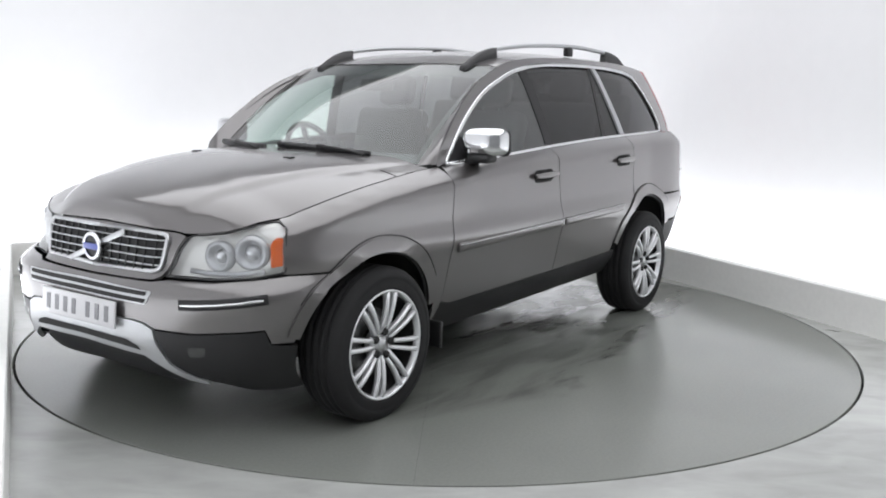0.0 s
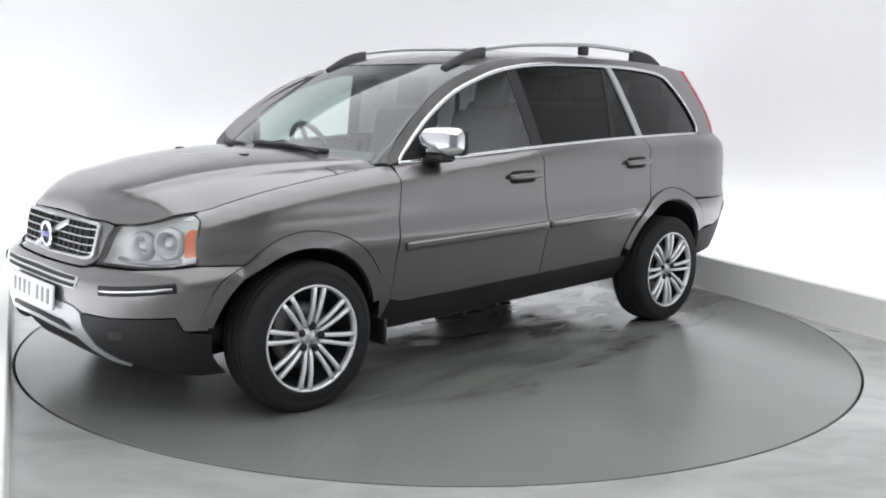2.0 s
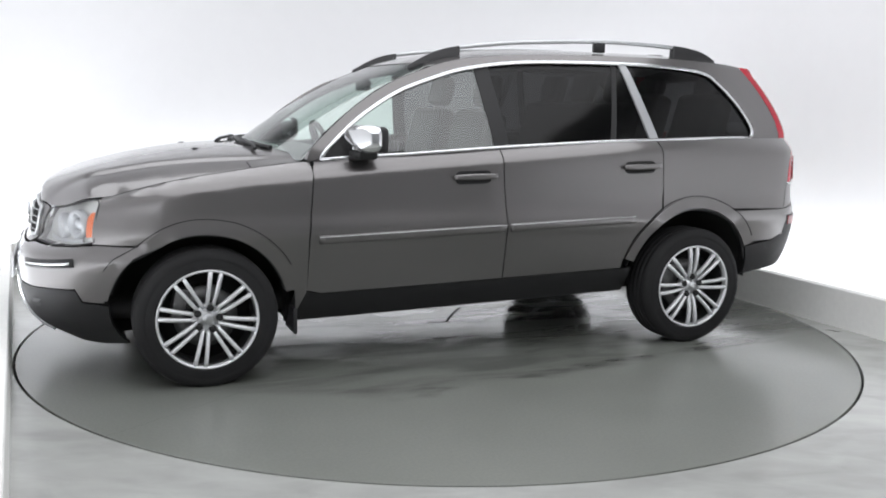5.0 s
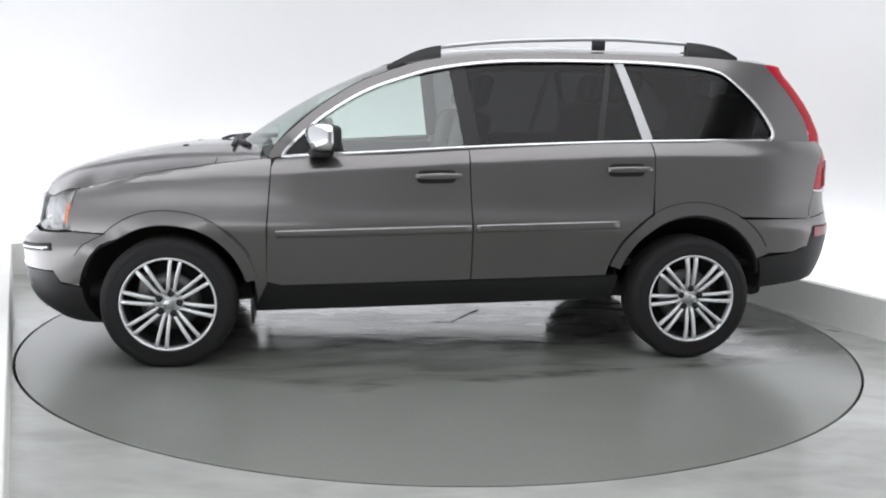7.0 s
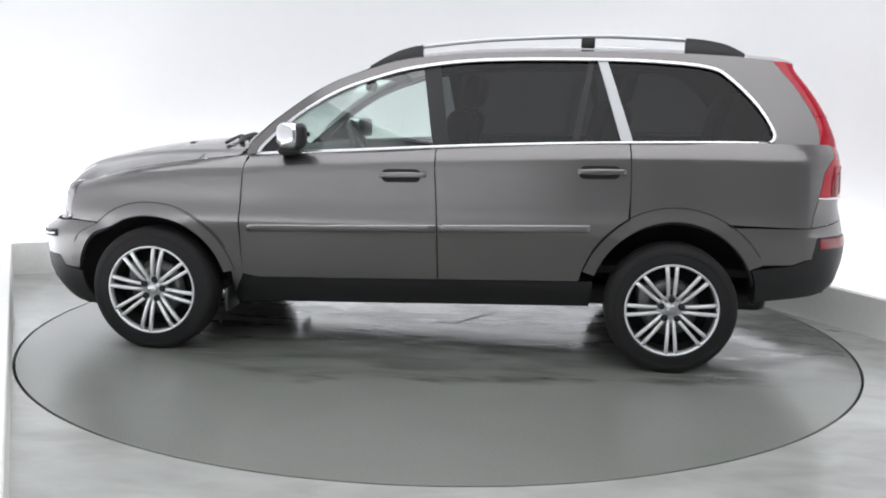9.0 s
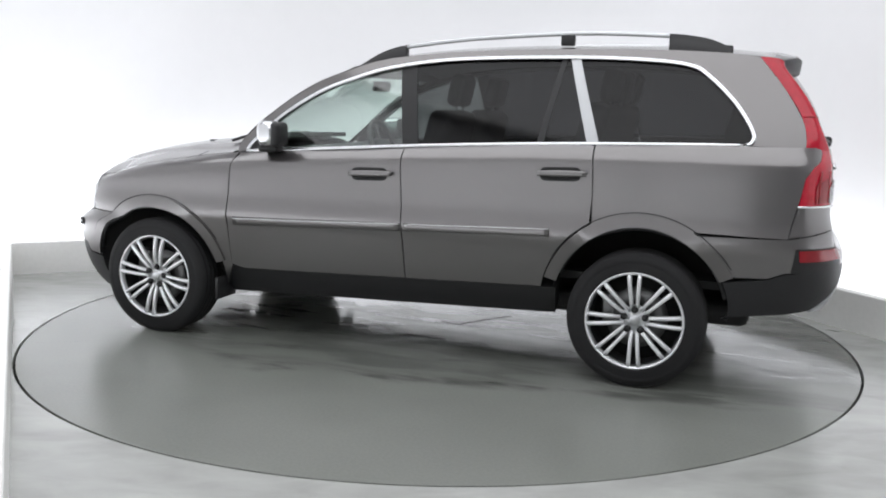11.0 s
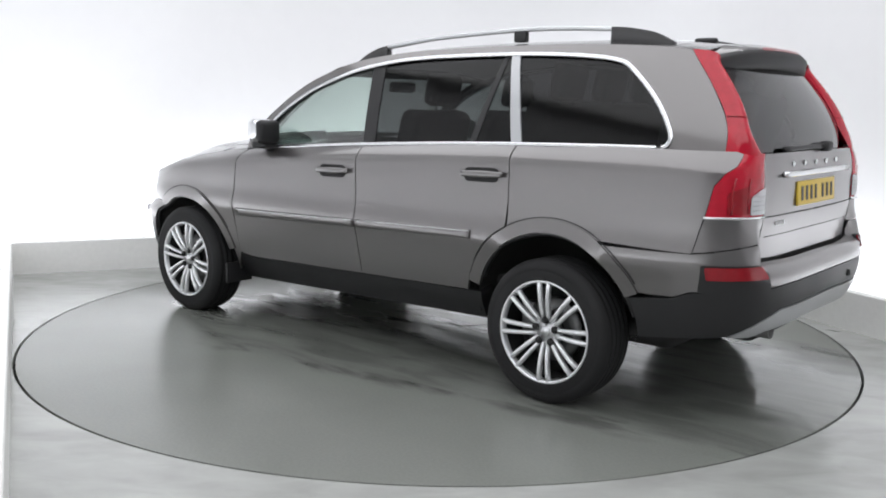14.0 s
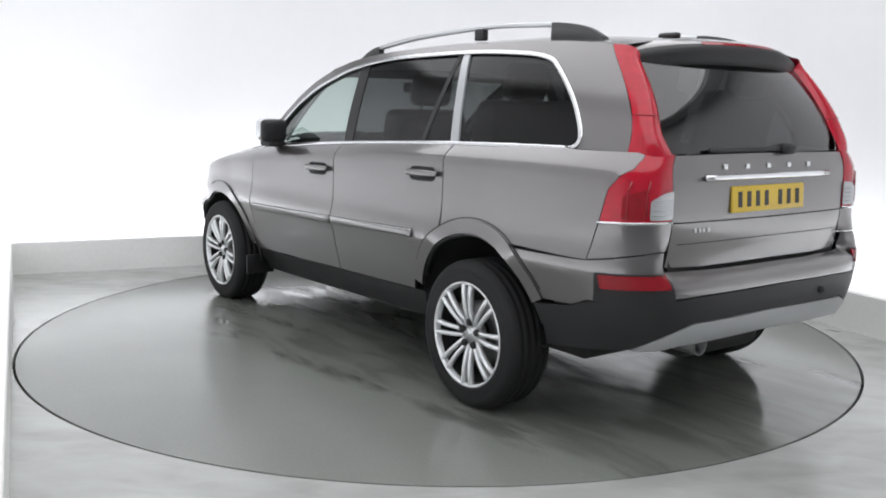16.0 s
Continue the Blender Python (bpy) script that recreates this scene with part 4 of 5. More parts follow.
def front_end(car):
    # painted front mask round the grille
    poly = [(S_F, 0.877), (F(0.2), 0.873), (F(0.40), 0.864), (F(0.445), 0.852), (F(0.415), 0.80), (F(0.375), 0.69), (F(0.35), 0.678), (F(0.2), 0.674), (S_F, 0.672)]
    part("front_mask", panel_bm(poly, skin, 0, 0.05, 0.04), PAINT, car)
    gr = new("grille")
    gr.parent = car
    out = fillet([(S_F, 0.858), (F(0.385), 0.854), (F(0.355), 0.702), (S_F, 0.694)], [0, 0.035, 0.035, 0])
    part("grille_back", panel_bm(out, skin, 0, 0.05, 0.04, 0.01, 0.003), DARK, gr)
    loop = [p for p in out]
    for sd in (1, -1):
        ribbon("grille_surround", loop, skin, sd, 0.017, 0.020, SATIN, gr, "bright grille surround", 0.008)
    for k in range(4):
        z = 0.730 + 0.033 * k
        w = 0.358 + 0.006 * k
        pts = [(F(y), z) for y in np.linspace(w, 0, 10)]
        for sd in (1, -1):
            ribbon("grille_bar", pts, skin, sd, 0.0055, 0.010, SATIN, gr, "", 0.009)
    for y in np.linspace(0.03, 0.33, 7):
        for sd in (1, -1):
            ribbon("grille_slat", [(F(y), 0.702), (F(y), 0.78), (F(y), 0.852)], skin, sd, 0.009, 0.010, BLACK, gr, "", 0.008)
    # slanted bar and round badge
    pts = []
    for k in range(9):
        y = -0.175 + 0.35 * k / 8
        q = skin(F(abs(y)), 0.705 + 0.145 * k / 8)
        pts.append(Vector((q[0] + 0.016, y, q[2])))
    part("slanted_bar", sweep_bm(pts, [Vector((1, 0, 0.05))] * 9, 0.025, 0.012), SATIN, gr, "bright slanted bar")
    q = Vector(skin(F(0.0), 0.775)) + Vector((0.026, 0, 0))
    bm = lathe_bm([(0.045, 0), (0.060, 0), (0.062, 0.008), (0.058, 0.014), (0.047, 0.014), (0.045, 0.010)], 40, True)
    bmesh.ops.transform(bm, matrix=Matrix.Translation(q) @ pose(0, 0, 0, 0, 0, -90), verts=bm.verts[:])
    badge = part("round_badge", bm, CHROME, gr, "bright ring badge")
    part("badge_band", box_bm(0.012, 0.105, 0.026, Matrix.Translation(q + Vector((0.010, 0, 0))), 0.004), BLUE, badge, "blue band across the badge")
    bm = lathe_bm([(0.0, 0.004), (0.045, 0.004)], 40)
    bmesh.ops.transform(bm, matrix=Matrix.Translation(q) @ pose(0, 0, 0, 0, 0, -90), verts=bm.verts[:])
    part("badge_disc", bm, BLACK, badge)

    # headlights
    def lamp(sd):
        hl = new("headlight")
        hl.parent = car
        poly = fillet([(F(0.385), 0.690), (F(0.42), 0.79)] + [(s, top_of(s) - 0.006) for s in (F(0.465), F(0.53), F(0.60), F(0.66), F(0.72), F(0.76), X(1.975), X(1.945))] + [(X(1.926), 0.885), (X(1.918), 0.722), (X(2.02), 0.700), (F(0.62), 0.690)], [0.02, 0.02, 0.02] + [0.0] * 6 + [0.02, 0.02, 0.01, 0.02, 0.02])
        part("lens", panel_bm(poly, skin, sd, 0.05, 0.04, 0.012, -0.001), LENS, hl, "clear headlight lens")
        part("housing", panel_bm(poly, lambda s, z: (skin(s, z)[0] - 0.04, skin(s, z)[1] - 0.02, z), sd, 0.06, 0.05, -0.0), REFLECTOR, hl, "bright reflector housing")
        for y, z, r in ((0.575, 0.775, 0.058), (0.705, 0.795, 0.064)):
            q = Vector(skin(F(y), z)) - Vector((0.034, 0.008, 0))
            m = Matrix.Translation(q) @ pose(0, 0, 0, 0, 0, -90 + (14 if y < 0.65 else 30))
            if sd < 0:
                m = Matrix.Diagonal((1, -1, 1, 1)) @ m
            for nm, prof, mat, lab in (("reflector_bowl", [(r * 0.52, -0.012), (r * 0.60, 0.004), (r * 0.80, 0.014), (r * 0.96, 0.020), (r, 0.016), (r, -0.015)], SILVER, "round silver reflector"),
                                       ("lamp_bezel", [(r * 0.98, 0.016), (r * 1.10, 0.012), (r * 1.12, -0.015)], SILVER, ""),
                                       ("projector", [(0.0, 0.012), (r * 0.25, 0.009), (r * 0.42, 0.0), (r * 0.50, -0.010)], SATIN, "bright projector eye")):
                bm = lathe_bm(prof, 28)
                bmesh.ops.transform(bm, matrix=m, verts=bm.verts[:])
                bmesh.ops.recalc_face_normals(bm, faces=bm.faces[:])
                part(nm, bm, mat, hl, lab)
        ribbon("lamp_divider", [(F(0.47), 0.715), (F(0.55), 0.705), (F(0.66), 0.708), (F(0.76), 0.722)], lambda s, z: (skin(s, z)[0] - 0.022, skin(s, z)[1] - 0.012, z), sd, 0.020, 0.012, SILVER, hl)
        amb = fillet([(X(1.982), 0.738), (X(1.985), 0.835), (X(1.965), 0.862), (X(1.935), 0.855), (X(1.930), 0.748)], 0.012)
        part("indicator", panel_bm(amb, lambda s, z: (skin(s, z)[0] - 0.014, skin(s, z)[1] - 0.010, z), sd, 0.04, 0.04, 0.0), AMBER, hl, "amber indicator")
        edge = poly + [poly[0]]
        ribbon("lamp_seal", edge, skin, sd, 0.006, 0.008, BLACK, hl, "", -0.002)
        # painted bumper with black and silver lower parts
        ribbon("bumper_slot", [(F(y), z) for y, z in ((0.53, 0.600), (0.60, 0.602), (0.68, 0.608), (0.75, 0.617), (0.81, 0.628))], skin, sd, 0.044, 0.012, BLACK, bumper, "", 0.001)
        ribbon("bumper_blade", [(F(y), z) for y, z in ((0.537, 0.598), (0.60, 0.600), (0.68, 0.606), (0.75, 0.615), (0.80, 0.624))], skin, sd, 0.012, 0.010, CHROME, bumper, "bright blade", 0.003)
        fog = fillet([(F(0.585), 0.385), (F(0.585), 0.425), (F(0.655), 0.43), (F(0.655), 0.39)], 0.015)
        part("fog_lamp", panel_bm(fog, skin, sd, 0.04, 0.04, 0.006, 0.004), LENS, bumper, "small clear fog lamp")
    bumper = new("front_bumper")
    bumper.parent = car
    arch_l = [(x, z) for x, z in arch(WHEEL_X, WHEEL_Z + 0.01, ARCH_F - 0.016, 11, 55, 12) if 0.43 < z < 0.70]
    poly = [(S_F, 0.664), (F(0.35), 0.670), (F(0.42), 0.681), (F(0.62), 0.682), (X(2.02), 0.692), (X(1.905), 0.706), (1.712, 0.700)] + arch_l[::-1][1:] + [(X(1.90), 0.437), (X(1.935), 0.50), (F(0.60), 0.487), (F(0.415), 0.492), (F(0.36), 0.512), (F(0.30), 0.518), (S_F, 0.518)]
    part("bumper_skin", panel_bm(poly, skin, 0, 0.05, 0.03), PAINT, bumper)
    arch_b = arch(WHEEL_X, WHEEL_Z + 0.01, ARCH_F - 0.040, -20, 9, 8)
    poly = [(X(1.935), 0.492), (X(1.905), 0.431)] + arch_b[::-1] + [(X(1.89), 0.212), (X(2.0), 0.222), (F(0.72), 0.248), (F(0.60), 0.290), (F(0.50), 0.35), (F(0.43), 0.445), (F(0.415), 0.484), (F(0.60), 0.480)]
    for sd in (1, -1):
        part("lower_cladding", panel_bm(poly, skin, sd, 0.05, 0.04), BLACK, bumper, "black lower cladding")
    poly = [(S_F, 0.512), (F(0.30), 0.512), (F(0.355), 0.506), (F(0.405), 0.486), (F(0.425), 0.435), (F(0.495), 0.345), (F(0.57), 0.300), (F(0.64), 0.270), (F(0.64), 0.258), (F(0.56), 0.275), (F(0.45), 0.33), (F(0.36), 0.372), (S_F, 0.385)]
    part("skid_plate", panel_bm(poly, skin, 0, 0.04, 0.03, 0.018, 0.004), SILVER, bumper, "silver skid plate")
    poly = fillet([(S_F, 0.436), (F(0.26), 0.432), (F(0.33), 0.412), (F(0.35), 0.394), (F(0.22), 0.402), (S_F, 0.408)], [0, 0.01, 0.01, 0.006, 0.01, 0])
    part("lower_slot", panel_bm(poly, skin, 0, 0.04, 0.03, 0.0, 0.006), DARK, bumper, "dark air slot")
    poly = [(S_F, 0.375), (F(0.34), 0.36), (F(0.45), 0.31), (F(0.55), 0.25), (F(0.45), 0.245), (S_F, 0.27)]
    part("under_lip", panel_bm(poly, lambda s, z: (skin(s, z)[0] - 0.04, skin(s, z)[1], z), 0, 0.06, 0.04, 0.05), BLACK, bumper)
    poly = fillet([(S_F, 0.648), (F(0.385), 0.640), (F(0.365), 0.585), (S_F, 0.588)], [0, 0.015, 0.015, 0])
    part("intake_frame", panel_bm(poly, skin, 0, 0.05, 0.02, 0.006, 0.003), SILVER, bumper, "silver intake frame")
    for z in (0.630, 0.602):
        poly = fillet([(S_F, z + 0.010), (F(0.365), z + 0.007), (F(0.358), z - 0.010), (S_F, z - 0.009)], [0, 0.006, 0.006, 0])
        part("intake_slot", panel_bm(poly, skin, 0, 0.05, 0.02, 0.0, 0.005), DARK, bumper)
    both(lamp)
    number_plate(car, 2.318, 0.525, 1)


def number_plate(car, x, z, d):
    """A plate whose writing stands as plain bars."""
    pl = new("number_plate")
    pl.parent = car
    tagged(pl, "white front number plate" if d > 0 else "yellow rear number plate")
    part("plate_board", box_bm(0.012, 0.52, 0.112, pose(x, 0, z, 0, -4 * d), 0.004), PLATE_W if d > 0 else PLATE_Y, pl)
    ink = INK_PALE if d > 0 else INK
    for y in (-0.208, -0.146, -0.084, -0.022, 0.078, 0.142, 0.206):
        part("plate_bar", box_bm(0.004, 0.026, 0.066, pose(x + 0.0065 * d, y * d, z, 0, -4 * d)), ink, pl, "", False)


def rear_end(car, back):
    gate = new("tailgate")
    gate.parent = car
    poly = [(S_R, 1.222), (B(0.3), 1.221), (B(0.645), 1.218), (B(0.630), 1.15), (B(0.618), 0.955), (B(0.605), 0.765), (B(0.4), 0.757), (S_R, 0.757)]
    part("gate_skin", panel_bm(poly, skin, 0, 0.05, 0.04), PAINT, gate)
    for sd in (1, -1):
        ribbon("gate_seam", [(B(y), 0.948 - 0.006 * (0.615 - y)) for y in np.linspace(0.615, 0, 8)], skin, sd, 0.006, 0.003, DARK, gate, "", 0.0005)
        # a thin dark ribbon paints the shade of the pressed crease
        ribbon("gate_crease_shade", [(B(y), 0.858) for y in np.linspace(0.57, 0, 8)], skin, sd, 0.004, 0.002, DARK, gate, "", 0.0)
    part("gate_strip", sweep_bm([(skin(B(abs(y)), 1.125)[0] - 0.012, y, 1.125) for y in np.linspace(-0.44, 0.44, 13)], [Vector((-1, 0, 0))] * 13, 0.026, 0.024), CHROME, gate, "bright tailgate strip")
    for y in np.linspace(-0.30, 0.30, 5):
        part("badge_letter", box_bm(0.006, 0.028, 0.022, pose(skin(B(abs(y)), 1.165)[0] - 0.003, y, 1.168), 0.004), CHROME, gate, "small bright badge")
    for k in range(4):
        y = 0.475 - 0.027 * k
        part("model_letter", box_bm(0.005, 0.018, 0.018, pose(skin(B(y), 0.912)[0] - 0.002, y, 0.912), 0.003), SATIN, gate, "small bright model badge")
    # wiper
    pts = [Vector(back(u, 0.045 - 0.02 * abs(u))) + Vector((-0.022, 0, 0.0)) for u in np.linspace(0.62, -0.15, 10)]
    wp = new("rear_wiper")
    wp.parent = car
    part("blade", sweep_bm(pts, [Vector((-1, 0, 0.4))] * 10, 0.022, 0.02), BLACK, wp)
    part("wiper_boss", box_bm(0.05, 0.085, 0.05, Matrix.Translation(pts[-1] + Vector((-0.005, -0.03, 0.0))), 0.016), BLACK, wp)
    # spoiler over the glass
    def spoiler(u, v):
        y = u * 0.60
        lip = 0.02 * abs(u) ** 4
        prof = [(-1.95, 0.008), (-2.045, 0.004), (-2.118, -0.014), (-2.146, -0.038), (-2.136, -0.108), (-2.03, -0.122)]
        k = v * 5
        i = min(4, int(k))
        t = k - i
        x = prof[i][0] * (1 - t) + prof[i + 1][0] * t + 0.13 * abs(u) ** 2.4
        z = roof_mid(-2.0) + prof[i][1] * (1 - t) + prof[i + 1][1] * t - 0.035 * abs(u) ** 2.6 - lip
        return x, y, z
    part("spoiler", grid_bm(spoiler, np.linspace(-0.95, 0.95, 25), np.linspace(0, 0.46, 8), (0, 0, 1)), PAINT, car)
    # black underside, carried up the lip to paint the shade there
    part("spoiler_underside_and_shade", grid_bm(spoiler, np.linspace(-0.95, 0.95, 25), np.linspace(0.46, 1, 9), (-0.5, 0, -1)), BLACK, car, "black spoiler underside, its shade painted on the lip")
    bm = grid_bm(lambda u, v: tuple(np.array(spoiler(u * 0.42, 0.40 + v * 0.10)) + np.array((-0.003, 0, 0.001))), np.linspace(-1, 1, 9), np.linspace(0, 1, 3), (-1, 0, 0))
    part("high_brake_lamp", bm, RED_DEEP, car, "long red brake lamp")
    part("roof_aerial", box_bm(0.12, 0.035, 0.03, pose(-1.72, 0, roof_mid(-1.72) + 0.013), 0.012), BLACK, car)

    def lamp(sd):
        tl = new("tail_light")
        tl.parent = car
        # foot of the lamp wraps the corner, the stem climbs the pillar
        poly = fillet([(XR(-2.147), 0.958), (XR(-2.170), 1.087), (B(0.849), 1.138), (B(0.809), 1.166), (B(0.791), 1.202), (B(0.791), 1.222), (B(0.66), 1.222), (B(0.636), 1.17), (B(0.625), 0.958)], [0.003, 0.008, 0.008, 0.008, 0.005, 0, 0, 0.02, 0.005])
        part("lamp_foot", panel_bm(poly, skin, sd, 0.04, 0.04, 0.03, 0.001), RED, tl, "red lamp foot")
        cl = fillet([(B(0.745), 0.966), (B(0.745), 1.040), (B(0.69), 1.072), (B(0.628), 1.078), (B(0.627), 0.966)], 0.012)
        part("reversing_lens", panel_bm(cl, skin, sd, 0.04, 0.04, 0.004, 0.007), SILVER, tl, "clear reversing lens")
        deep = fillet([(B(0.84), 0.97), (B(0.84), 1.06), (B(0.755), 1.09), (B(0.755), 0.97)], 0.012)
        part("lamp_cell", panel_bm(deep, skin, sd, 0.04, 0.04, 0.002, 0.006), RED_DEEP, tl)
        ribbon("lamp_trim", [(XR(-2.14), 0.953), (XR(-2.18), 0.953), (B(0.80), 0.953), (B(0.70), 0.953), (B(0.625), 0.953)], skin, sd, 0.012, 0.014, CHROME, tl, "bright trim line", 0.004)

        def stem(u, v):
            # v climbs the pillar, u crosses from the side to the glass
            z = 1.215 + (1.665 - 1.215) * v
            xo = ip(z, [p[1] for p in STEM_EDGE[::-1]], [p[0] for p in STEM_EDGE[::-1]])
            a = Vector(cabin(xo - 0.002, z))
            b = Vector(back(1.0, min(1.0, (z - 1.222) / 0.40)))
            b.x -= 0.002
            m = Vector((b.x - 0.062, a.y * 0.99, z))
            p = a * (1 - u) ** 2 + m * 2 * u * (1 - u) + b * u * u
            low_end = skin(B(0.79 - 0.145 * u), 1.212)
            w = max(0.0, min(1.0, 1 - (z - 1.20) / 0.13)) ** 1.6 * min(1.0, u * 2.5)
            p = p.lerp(Vector((low_end[0], low_end[1], z)), w)
            return p.x, p.y * sd, p.z
        part("lamp_stem", grid_bm(stem, np.linspace(0, 1, 9), np.linspace(-0.04, 1, 18), (-1, sd, 0.2)), RED, tl, "tall red lamp stem")
        pts = [Vector(stem(u, 0.36)) + Vector((-0.003, 0.002 * sd, 0)) for u in np.linspace(0.02, 0.98, 7)]
        part("lamp_joint", sweep_bm(pts, [Vector((-0.6, 0.6 * sd, 0))] * 7, 0.004, 0.004), RED_DEEP, tl)
        for y in (0.825, 0.76):
            ribbon("lamp_rib", [(B(y), 0.972), (B(y), 1.02), (B(y), 1.075), (B(y - 0.01), 1.12)], skin, sd, 0.008, 0.006, RED_DEEP, tl, "", 0.006)
        for z in (0.985, 1.005, 1.025, 1.045):
            ribbon("lens_rib", [(B(0.735), z), (B(0.69), z), (B(0.640), z)], skin, sd, 0.004, 0.005, SILVER, tl, "", 0.009)
        low = [(XR(-2.146), 0.949), (B(0.623), 0.949), (B(0.620), 0.838), (B(0.64), 0.836), (B(0.70), 0.843), (XR(-2.097), 0.803)]
        part("lower_corner", panel_bm(low, skin, sd, 0.04, 0.04), PAINT, car)
        rf = fillet([(XR(-2.137), 0.690), (XR(-2.137), 0.746), (B(0.665), 0.750), (B(0.665), 0.694)], 0.008)
        rs = fillet([(XR(-2.105), 0.630), (XR(-2.125), 0.754), (B(0.655), 0.757), (B(0.648), 0.642)], 0.010)
        part("reflector_recess", panel_bm(rs, skin, sd, 0.04, 0.04, 0.004, 0.002), BLACK, bumper)
        part("rear_reflector", panel_bm(rf, skin, sd, 0.04, 0.04, 0.006, 0.006), RED_DEEP, bumper, "red rear reflector")
    bumper = new("rear_bumper")
    bumper.parent = car
    Zr = WHEEL_Z + 0.045
    arch_q = [(x, z) for x, z in arch(-WHEEL_X, Zr, ARCH_B + 0.010, 117, 175, 16) if 0.585 < z < 0.807]
    poly = arch_q[::-1] + [(XR(-2.095), 0.797), (B(0.70), 0.838), (B(0.642), 0.83), (B(0.618), 0.75), (B(0.3), 0.744), (S_R, 0.744), (S_R, 0.665), (B(0.5), 0.662), (B(0.7), 0.652), (XR(-2.08), 0.632), (XR(-2.02), 0.602)]
    part("bumper_skin", panel_bm(poly, skin, 0, 0.05, 0.03), PAINT, bumper)
    arch_b = [(x, z) for x, z in arch(-WHEEL_X, Zr, ARCH_B - 0.022, 150, 184, 12) if 0.37 < z < 0.58]
    poly = arch_b[::-1] + [(XR(-2.02), 0.596), (XR(-2.08), 0.626), (B(0.7), 0.646), (B(0.5), 0.656), (S_R, 0.659), (S_R, 0.555), (B(0.55), 0.548), (B(0.68), 0.50), (B(0.80), 0.435), (XR(-2.05), 0.412), (-1.84, 0.385)]
    part("lower_cladding", panel_bm(poly, skin, 0, 0.05, 0.04), BLACK, bumper, "black lower cladding")
    poly = [(S_R, 0.549), (B(0.55), 0.542), (B(0.66), 0.505), (B(0.80), 0.430), (B(0.70), 0.425), (B(0.60), 0.445), (S_R, 0.455)]
    part("skid_plate", panel_bm(poly, skin, 0, 0.05, 0.04, 0.03, 0.004), SILVER, bumper, "silver rear skid plate")
    part("tow_eye_cover", box_bm(0.006, 0.03, 0.03, pose(skin(B(0.33), 0.60)[0] - 0.002, -0.33, 0.60), 0.008), DARK, bumper)
    part("exhaust_tip", lathe_bm([(0.036, -0.09), (0.042, -0.09), (0.044, -0.08), (0.044, 0.10), (0.036, 0.10)], 24, True), IRON, car, "dull exhaust tip").matrix_basis = pose(-2.19, 0.36, 0.405, 0, 0, 90)
    both(lamp)
    part("silencer", box_bm(0.34, 0.56, 0.15, pose(-2.05, 0.10, 0.395), 0.06, 3), DARK, car)
    part("underbody", box_bm(3.9, 1.45, 0.10, pose(-0.02, 0, 0.36), 0.04), DARK, car)
    part("gate_sill", box_bm(0.05, 1.20, 0.11, pose(-2.262, 0, 0.755)), DARK, car, "", False)
    number_plate(car, -2.322, 1.03, -1)


def inner_shell(car):
    """Dark inner body behind the gaps, wheel wells, floor and cabin lining."""
    for sd in (1, -1):
        ss = list(np.linspace(XR(-2.2), 2.0, 60))
        bm = bmesh.new()
        rows = []
        for s in ss:
            zt = top_of(s) - 0.03 if s > 0.84 else ip(max(s, -2.3), *BELT) - 0.05
            col = []
            for z in np.linspace(0.42, zt, 8):
                x, y, zz = skin(s, z)
                col.append(bm.verts.new((x - 0.05 * (1 if s > XB else -1 if s < XA else 0), (y - 0.05) * sd, zz)))
            rows.append(col)
        for i, (a, b) in enumerate(zip(rows, rows[1:])):
            sm = (ss[i] + ss[i + 1]) / 2
            for k in range(7):
                zm = (a[k].co.z + a[k + 1].co.z) / 2
                if min(math.hypot(sm - WHEEL_X, zm - WHEEL_Z), math.hypot(sm + WHEEL_X, zm - WHEEL_Z - 0.04)) < ARCH_F + 0.12:
                    continue
                bm.faces.new((a[k], a[k + 1], b[k + 1], b[k]))
        part("inner_side", bm, DARK, car)
        for cx, dz in ((WHEEL_X, 0.01), (-WHEEL_X, 0.045)):
            bm = bmesh.new()
            pts = arch(cx, WHEEL_Z + dz, (ARCH_F if cx > 0 else ARCH_B) - 0.020, 190 if cx > 0 else 181, -20 if cx > 0 else -3, 30)
            edge = [skin(x, z) for x, z in pts]
            r0 = [bm.verts.new((x, (y - 0.014) * sd, z)) for x, y, z in edge]
            r1 = [bm.verts.new((x, 0.52 * sd, z)) for x, z in pts]
            for k in range(len(pts) - 1):
                bm.faces.new((r0[k], r0[k + 1], r1[k + 1], r1[k]))
            bm.faces.new(r1)
            part("wheel_well", bm, DARK, car)
        part("mud_flap", box_bm(0.02, 0.20, 0.13, pose(WHEEL_X - 0.43, 0.85 * sd, 0.30), 0.006), BLACK, car, "black mud flap")
    bm = grid_bm(lambda u, v: (0.95 + v * 0.95, u * (0.70 - 0.25 * v * v), ip(0.95 + v * 0.95, HOOD_X, HOOD_Z) - 0.20), np.linspace(-1, 1, 5), np.linspace(0, 1, 8), (0, 0, 1))
    part("engine_bay", bm, DARK, car)
    bm = box_bm(0.03, 1.5, 0.75, pose(1.0, 0, 0.70))
    part("bulkhead", bm, DARK, car, "", False)
    part("headlining", grid_bm(lambda u, v: (0.20 - v * 2.2, u * (roof_half(0.2 - v * 2.2) - 0.03), roof(0.20 - v * 2.2, abs(u))[2] - 0.035), np.linspace(-1, 1, 15), np.linspace(0, 1, 14), (0, 0, -1)), HEADLINER, car)


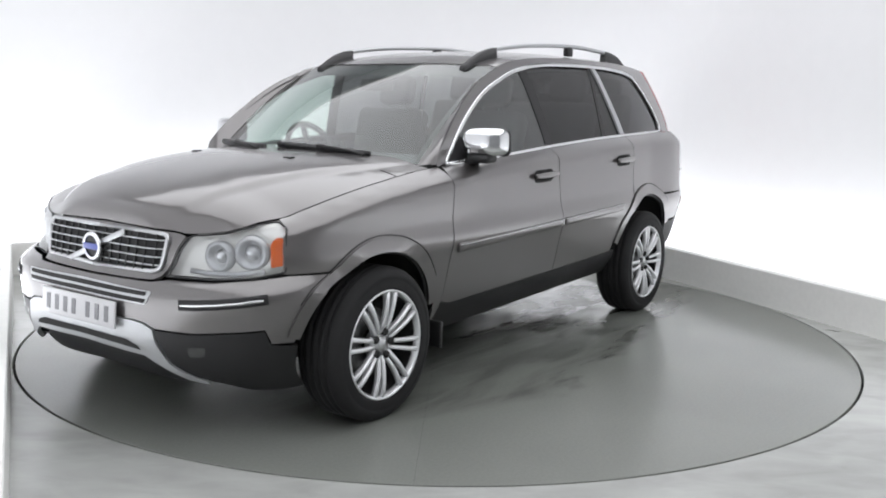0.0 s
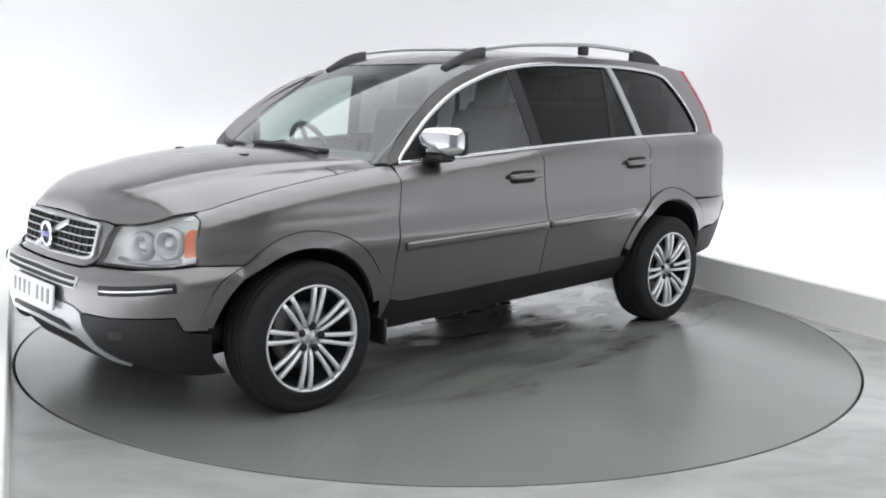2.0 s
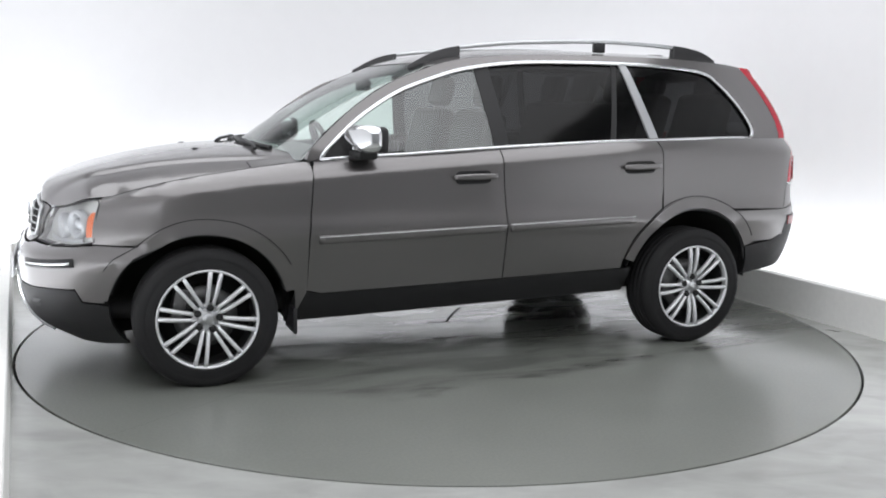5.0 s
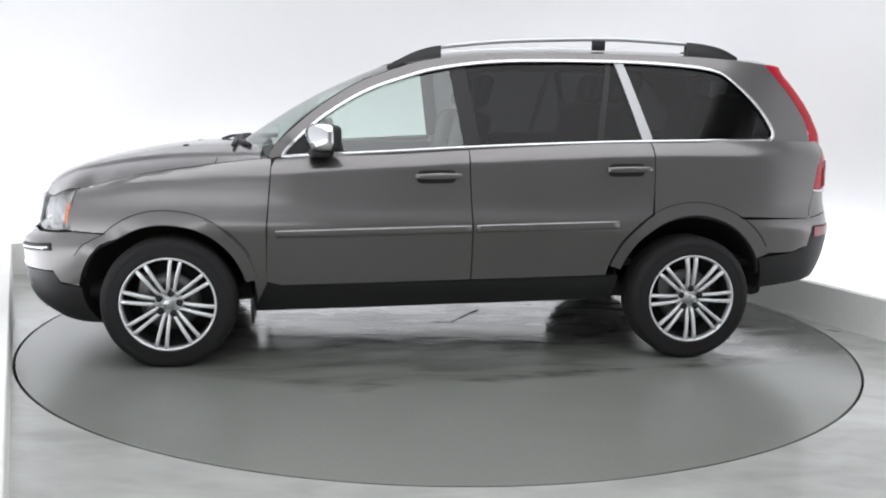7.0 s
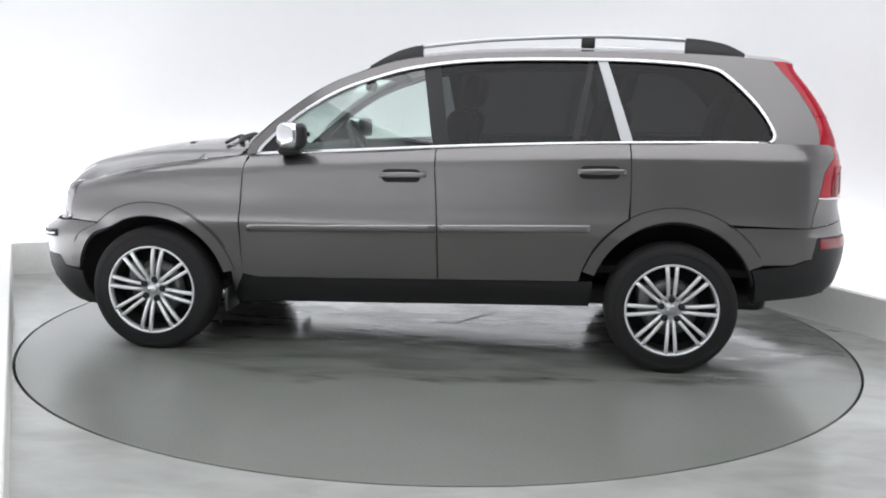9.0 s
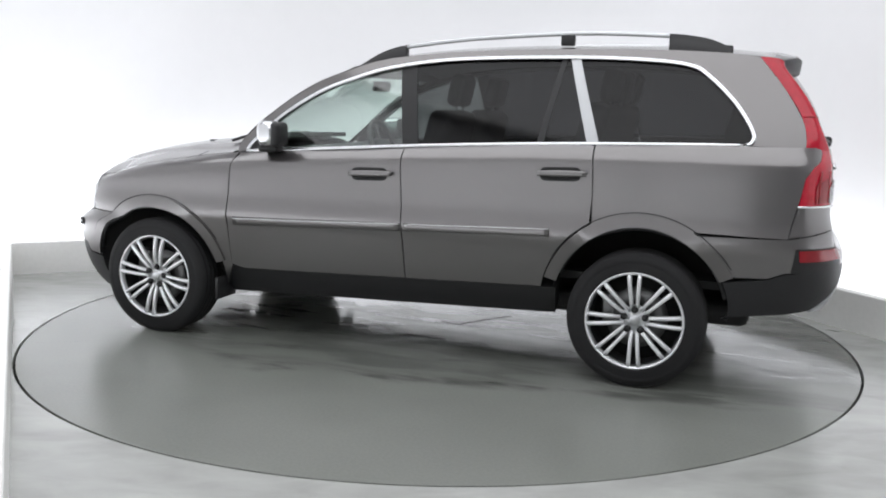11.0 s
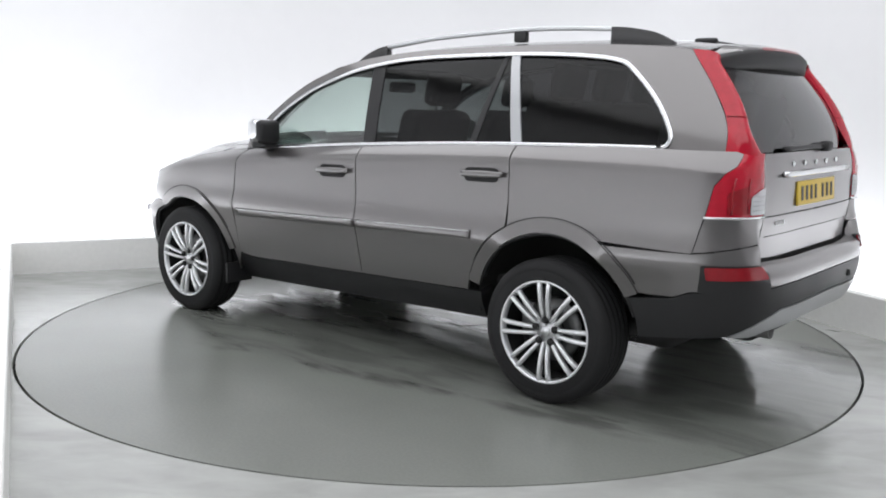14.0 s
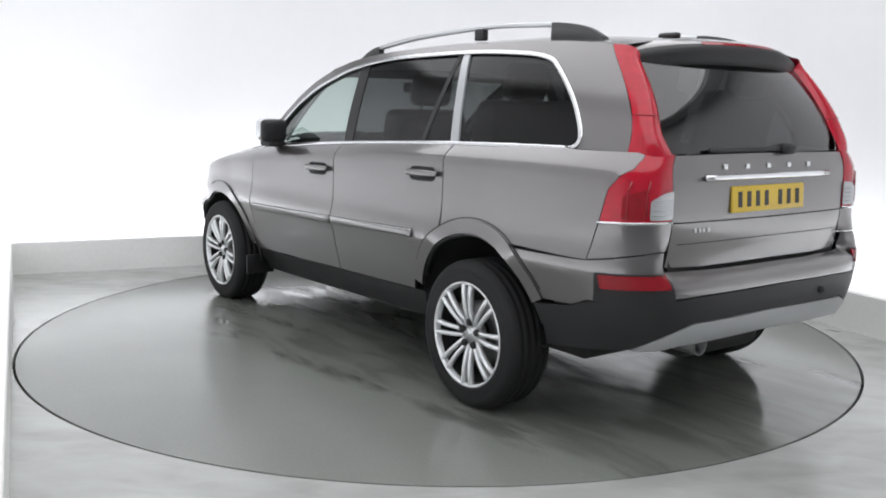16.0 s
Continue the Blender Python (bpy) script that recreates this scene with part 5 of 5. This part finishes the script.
def interior(car):
    bm = box_bm(0.50, 1.50, 0.26, pose(0.80, 0, 0.985, 0, 6), 0.07, 3)
    part("dashboard", bm, TRIM, car)
    sw = new("steering_wheel")
    sw.parent = car
    sw.matrix_basis = pose(0.50, -0.38, 1.09, 0, -68)
    n = 32
    part("wheel_rim", sweep_bm([(0.19 * math.cos(2 * math.pi * k / n), 0.19 * math.sin(2 * math.pi * k / n), 0) for k in range(n)], [Vector((0, 0, 1))] * n, 0.03, 0.03, None, True), LEATHER, sw)
    part("wheel_boss", box_bm(0.15, 0.13, 0.05, pose(0, 0, -0.02), 0.02), TRIM, sw)
    for a in (0, 180, 270):
        part("wheel_spoke", box_bm(0.13, 0.035, 0.02, pose(0, 0, -0.01, 0, 0, a) @ pose(0.11, 0, 0), 0.006), TRIM, sw)
    for y in (0.37, -0.37):
        s = seat(car, "front_seat", 0.10, y, 0.72, 0.52)
        headrest(s, -0.40, 0, 0.76)
    s = seat(car, "rear_bench", -0.78, 0, 0.78, 1.32)
    for y in (-0.42, 0, 0.42):
        headrest(s, -0.40, y, 0.74)
    for y in (-0.33, 0.33):
        s = seat(car, "third_row_seat", -1.55, y, 0.85, 0.46)
        headrest(s, -0.38, 0, 0.66)
    part("cabin_floor", box_bm(2.9, 1.5, 0.04, pose(-0.55, 0, 0.52)), DARK, car, "", False)
    part("load_floor", box_bm(0.8, 1.4, 0.04, pose(-1.85, 0, 0.80)), TRIM, car, "", False)
    part("rear_view_mirror", box_bm(0.03, 0.24, 0.065, pose(0.36, 0, 1.50, 0, -10), 0.014), BLACK, car)
    for sd in (1, -1):
        for x0, x1 in ((0.82, -0.15), (-0.21, -0.93)):
            part("door_card", box_bm(x0 - x1, 0.04, 0.55, pose((x0 + x1) / 2, 0.79 * sd, 0.86), 0.012), TRIM, car)


def build_car():
    car = tagged(new("car"), "large grey-brown metallic estate car with chrome trim, parked on the turntable", "car")
    body_panels(car)
    back = car_screens(car)
    front_end(car)
    rear_end(car, back)
    inner_shell(car)
    interior(car)
    wheel = build_wheel(car)
    spots = [(WHEEL_X, HUB_Y, 0), (-WHEEL_X, HUB_Y, 0), (WHEEL_X, -HUB_Y, 180), (-WHEEL_X, -HUB_Y, 180)]
    wheel.matrix_basis = pose(*spots[0][:2], WHEEL_Z, 0, -10)
    for x, y, turn in spots[1:]:
        copy_thing(wheel, pose(x, y, WHEEL_Z + (0.006 if x < 0 else 0.0), 0, 2 if turn == 0 else 15, turn))
    return car


disc = turntable_floor()
studio()
car = build_car()

# ---- motion ----
TURN = [(0.0, 234.4), (0.5, 232.7), (1.0, 230.0), (1.5, 226.6), (2.0, 223.05), (2.5, 219.5), (3.0, 216.0), (3.5, 212.5), (4.0, 209.0), (6.5, 191.5), (7.0, 188.0), (7.5, 184.5), (8.0, 181.0), (8.5, 177.65), (9.0, 174.25), (11.5, 157.35), (12.0, 153.9), (12.5, 150.5), (13.0, 147.05), (13.5, 143.65), (14.0, 140.2), (14.5, 136.8), (15.0, 133.35), (15.5, 129.9), (16.0, 126.4)]


def motions():
    times, angles = [t for t, a in TURN], [a for t, a in TURN]
    rows_disc, rows_car = [], []
    for k in range(33):
        t = k * 0.5
        spin = pose(0, 0, 0, 0, 0, float(np.interp(t, times, angles)))
        rows_disc.append((t, spin))
        rows_car.append((t, spin @ pose(0.114, -0.140, 0.0)))
    walk(disc, rows_disc)
    walk(car, rows_car)


motions()
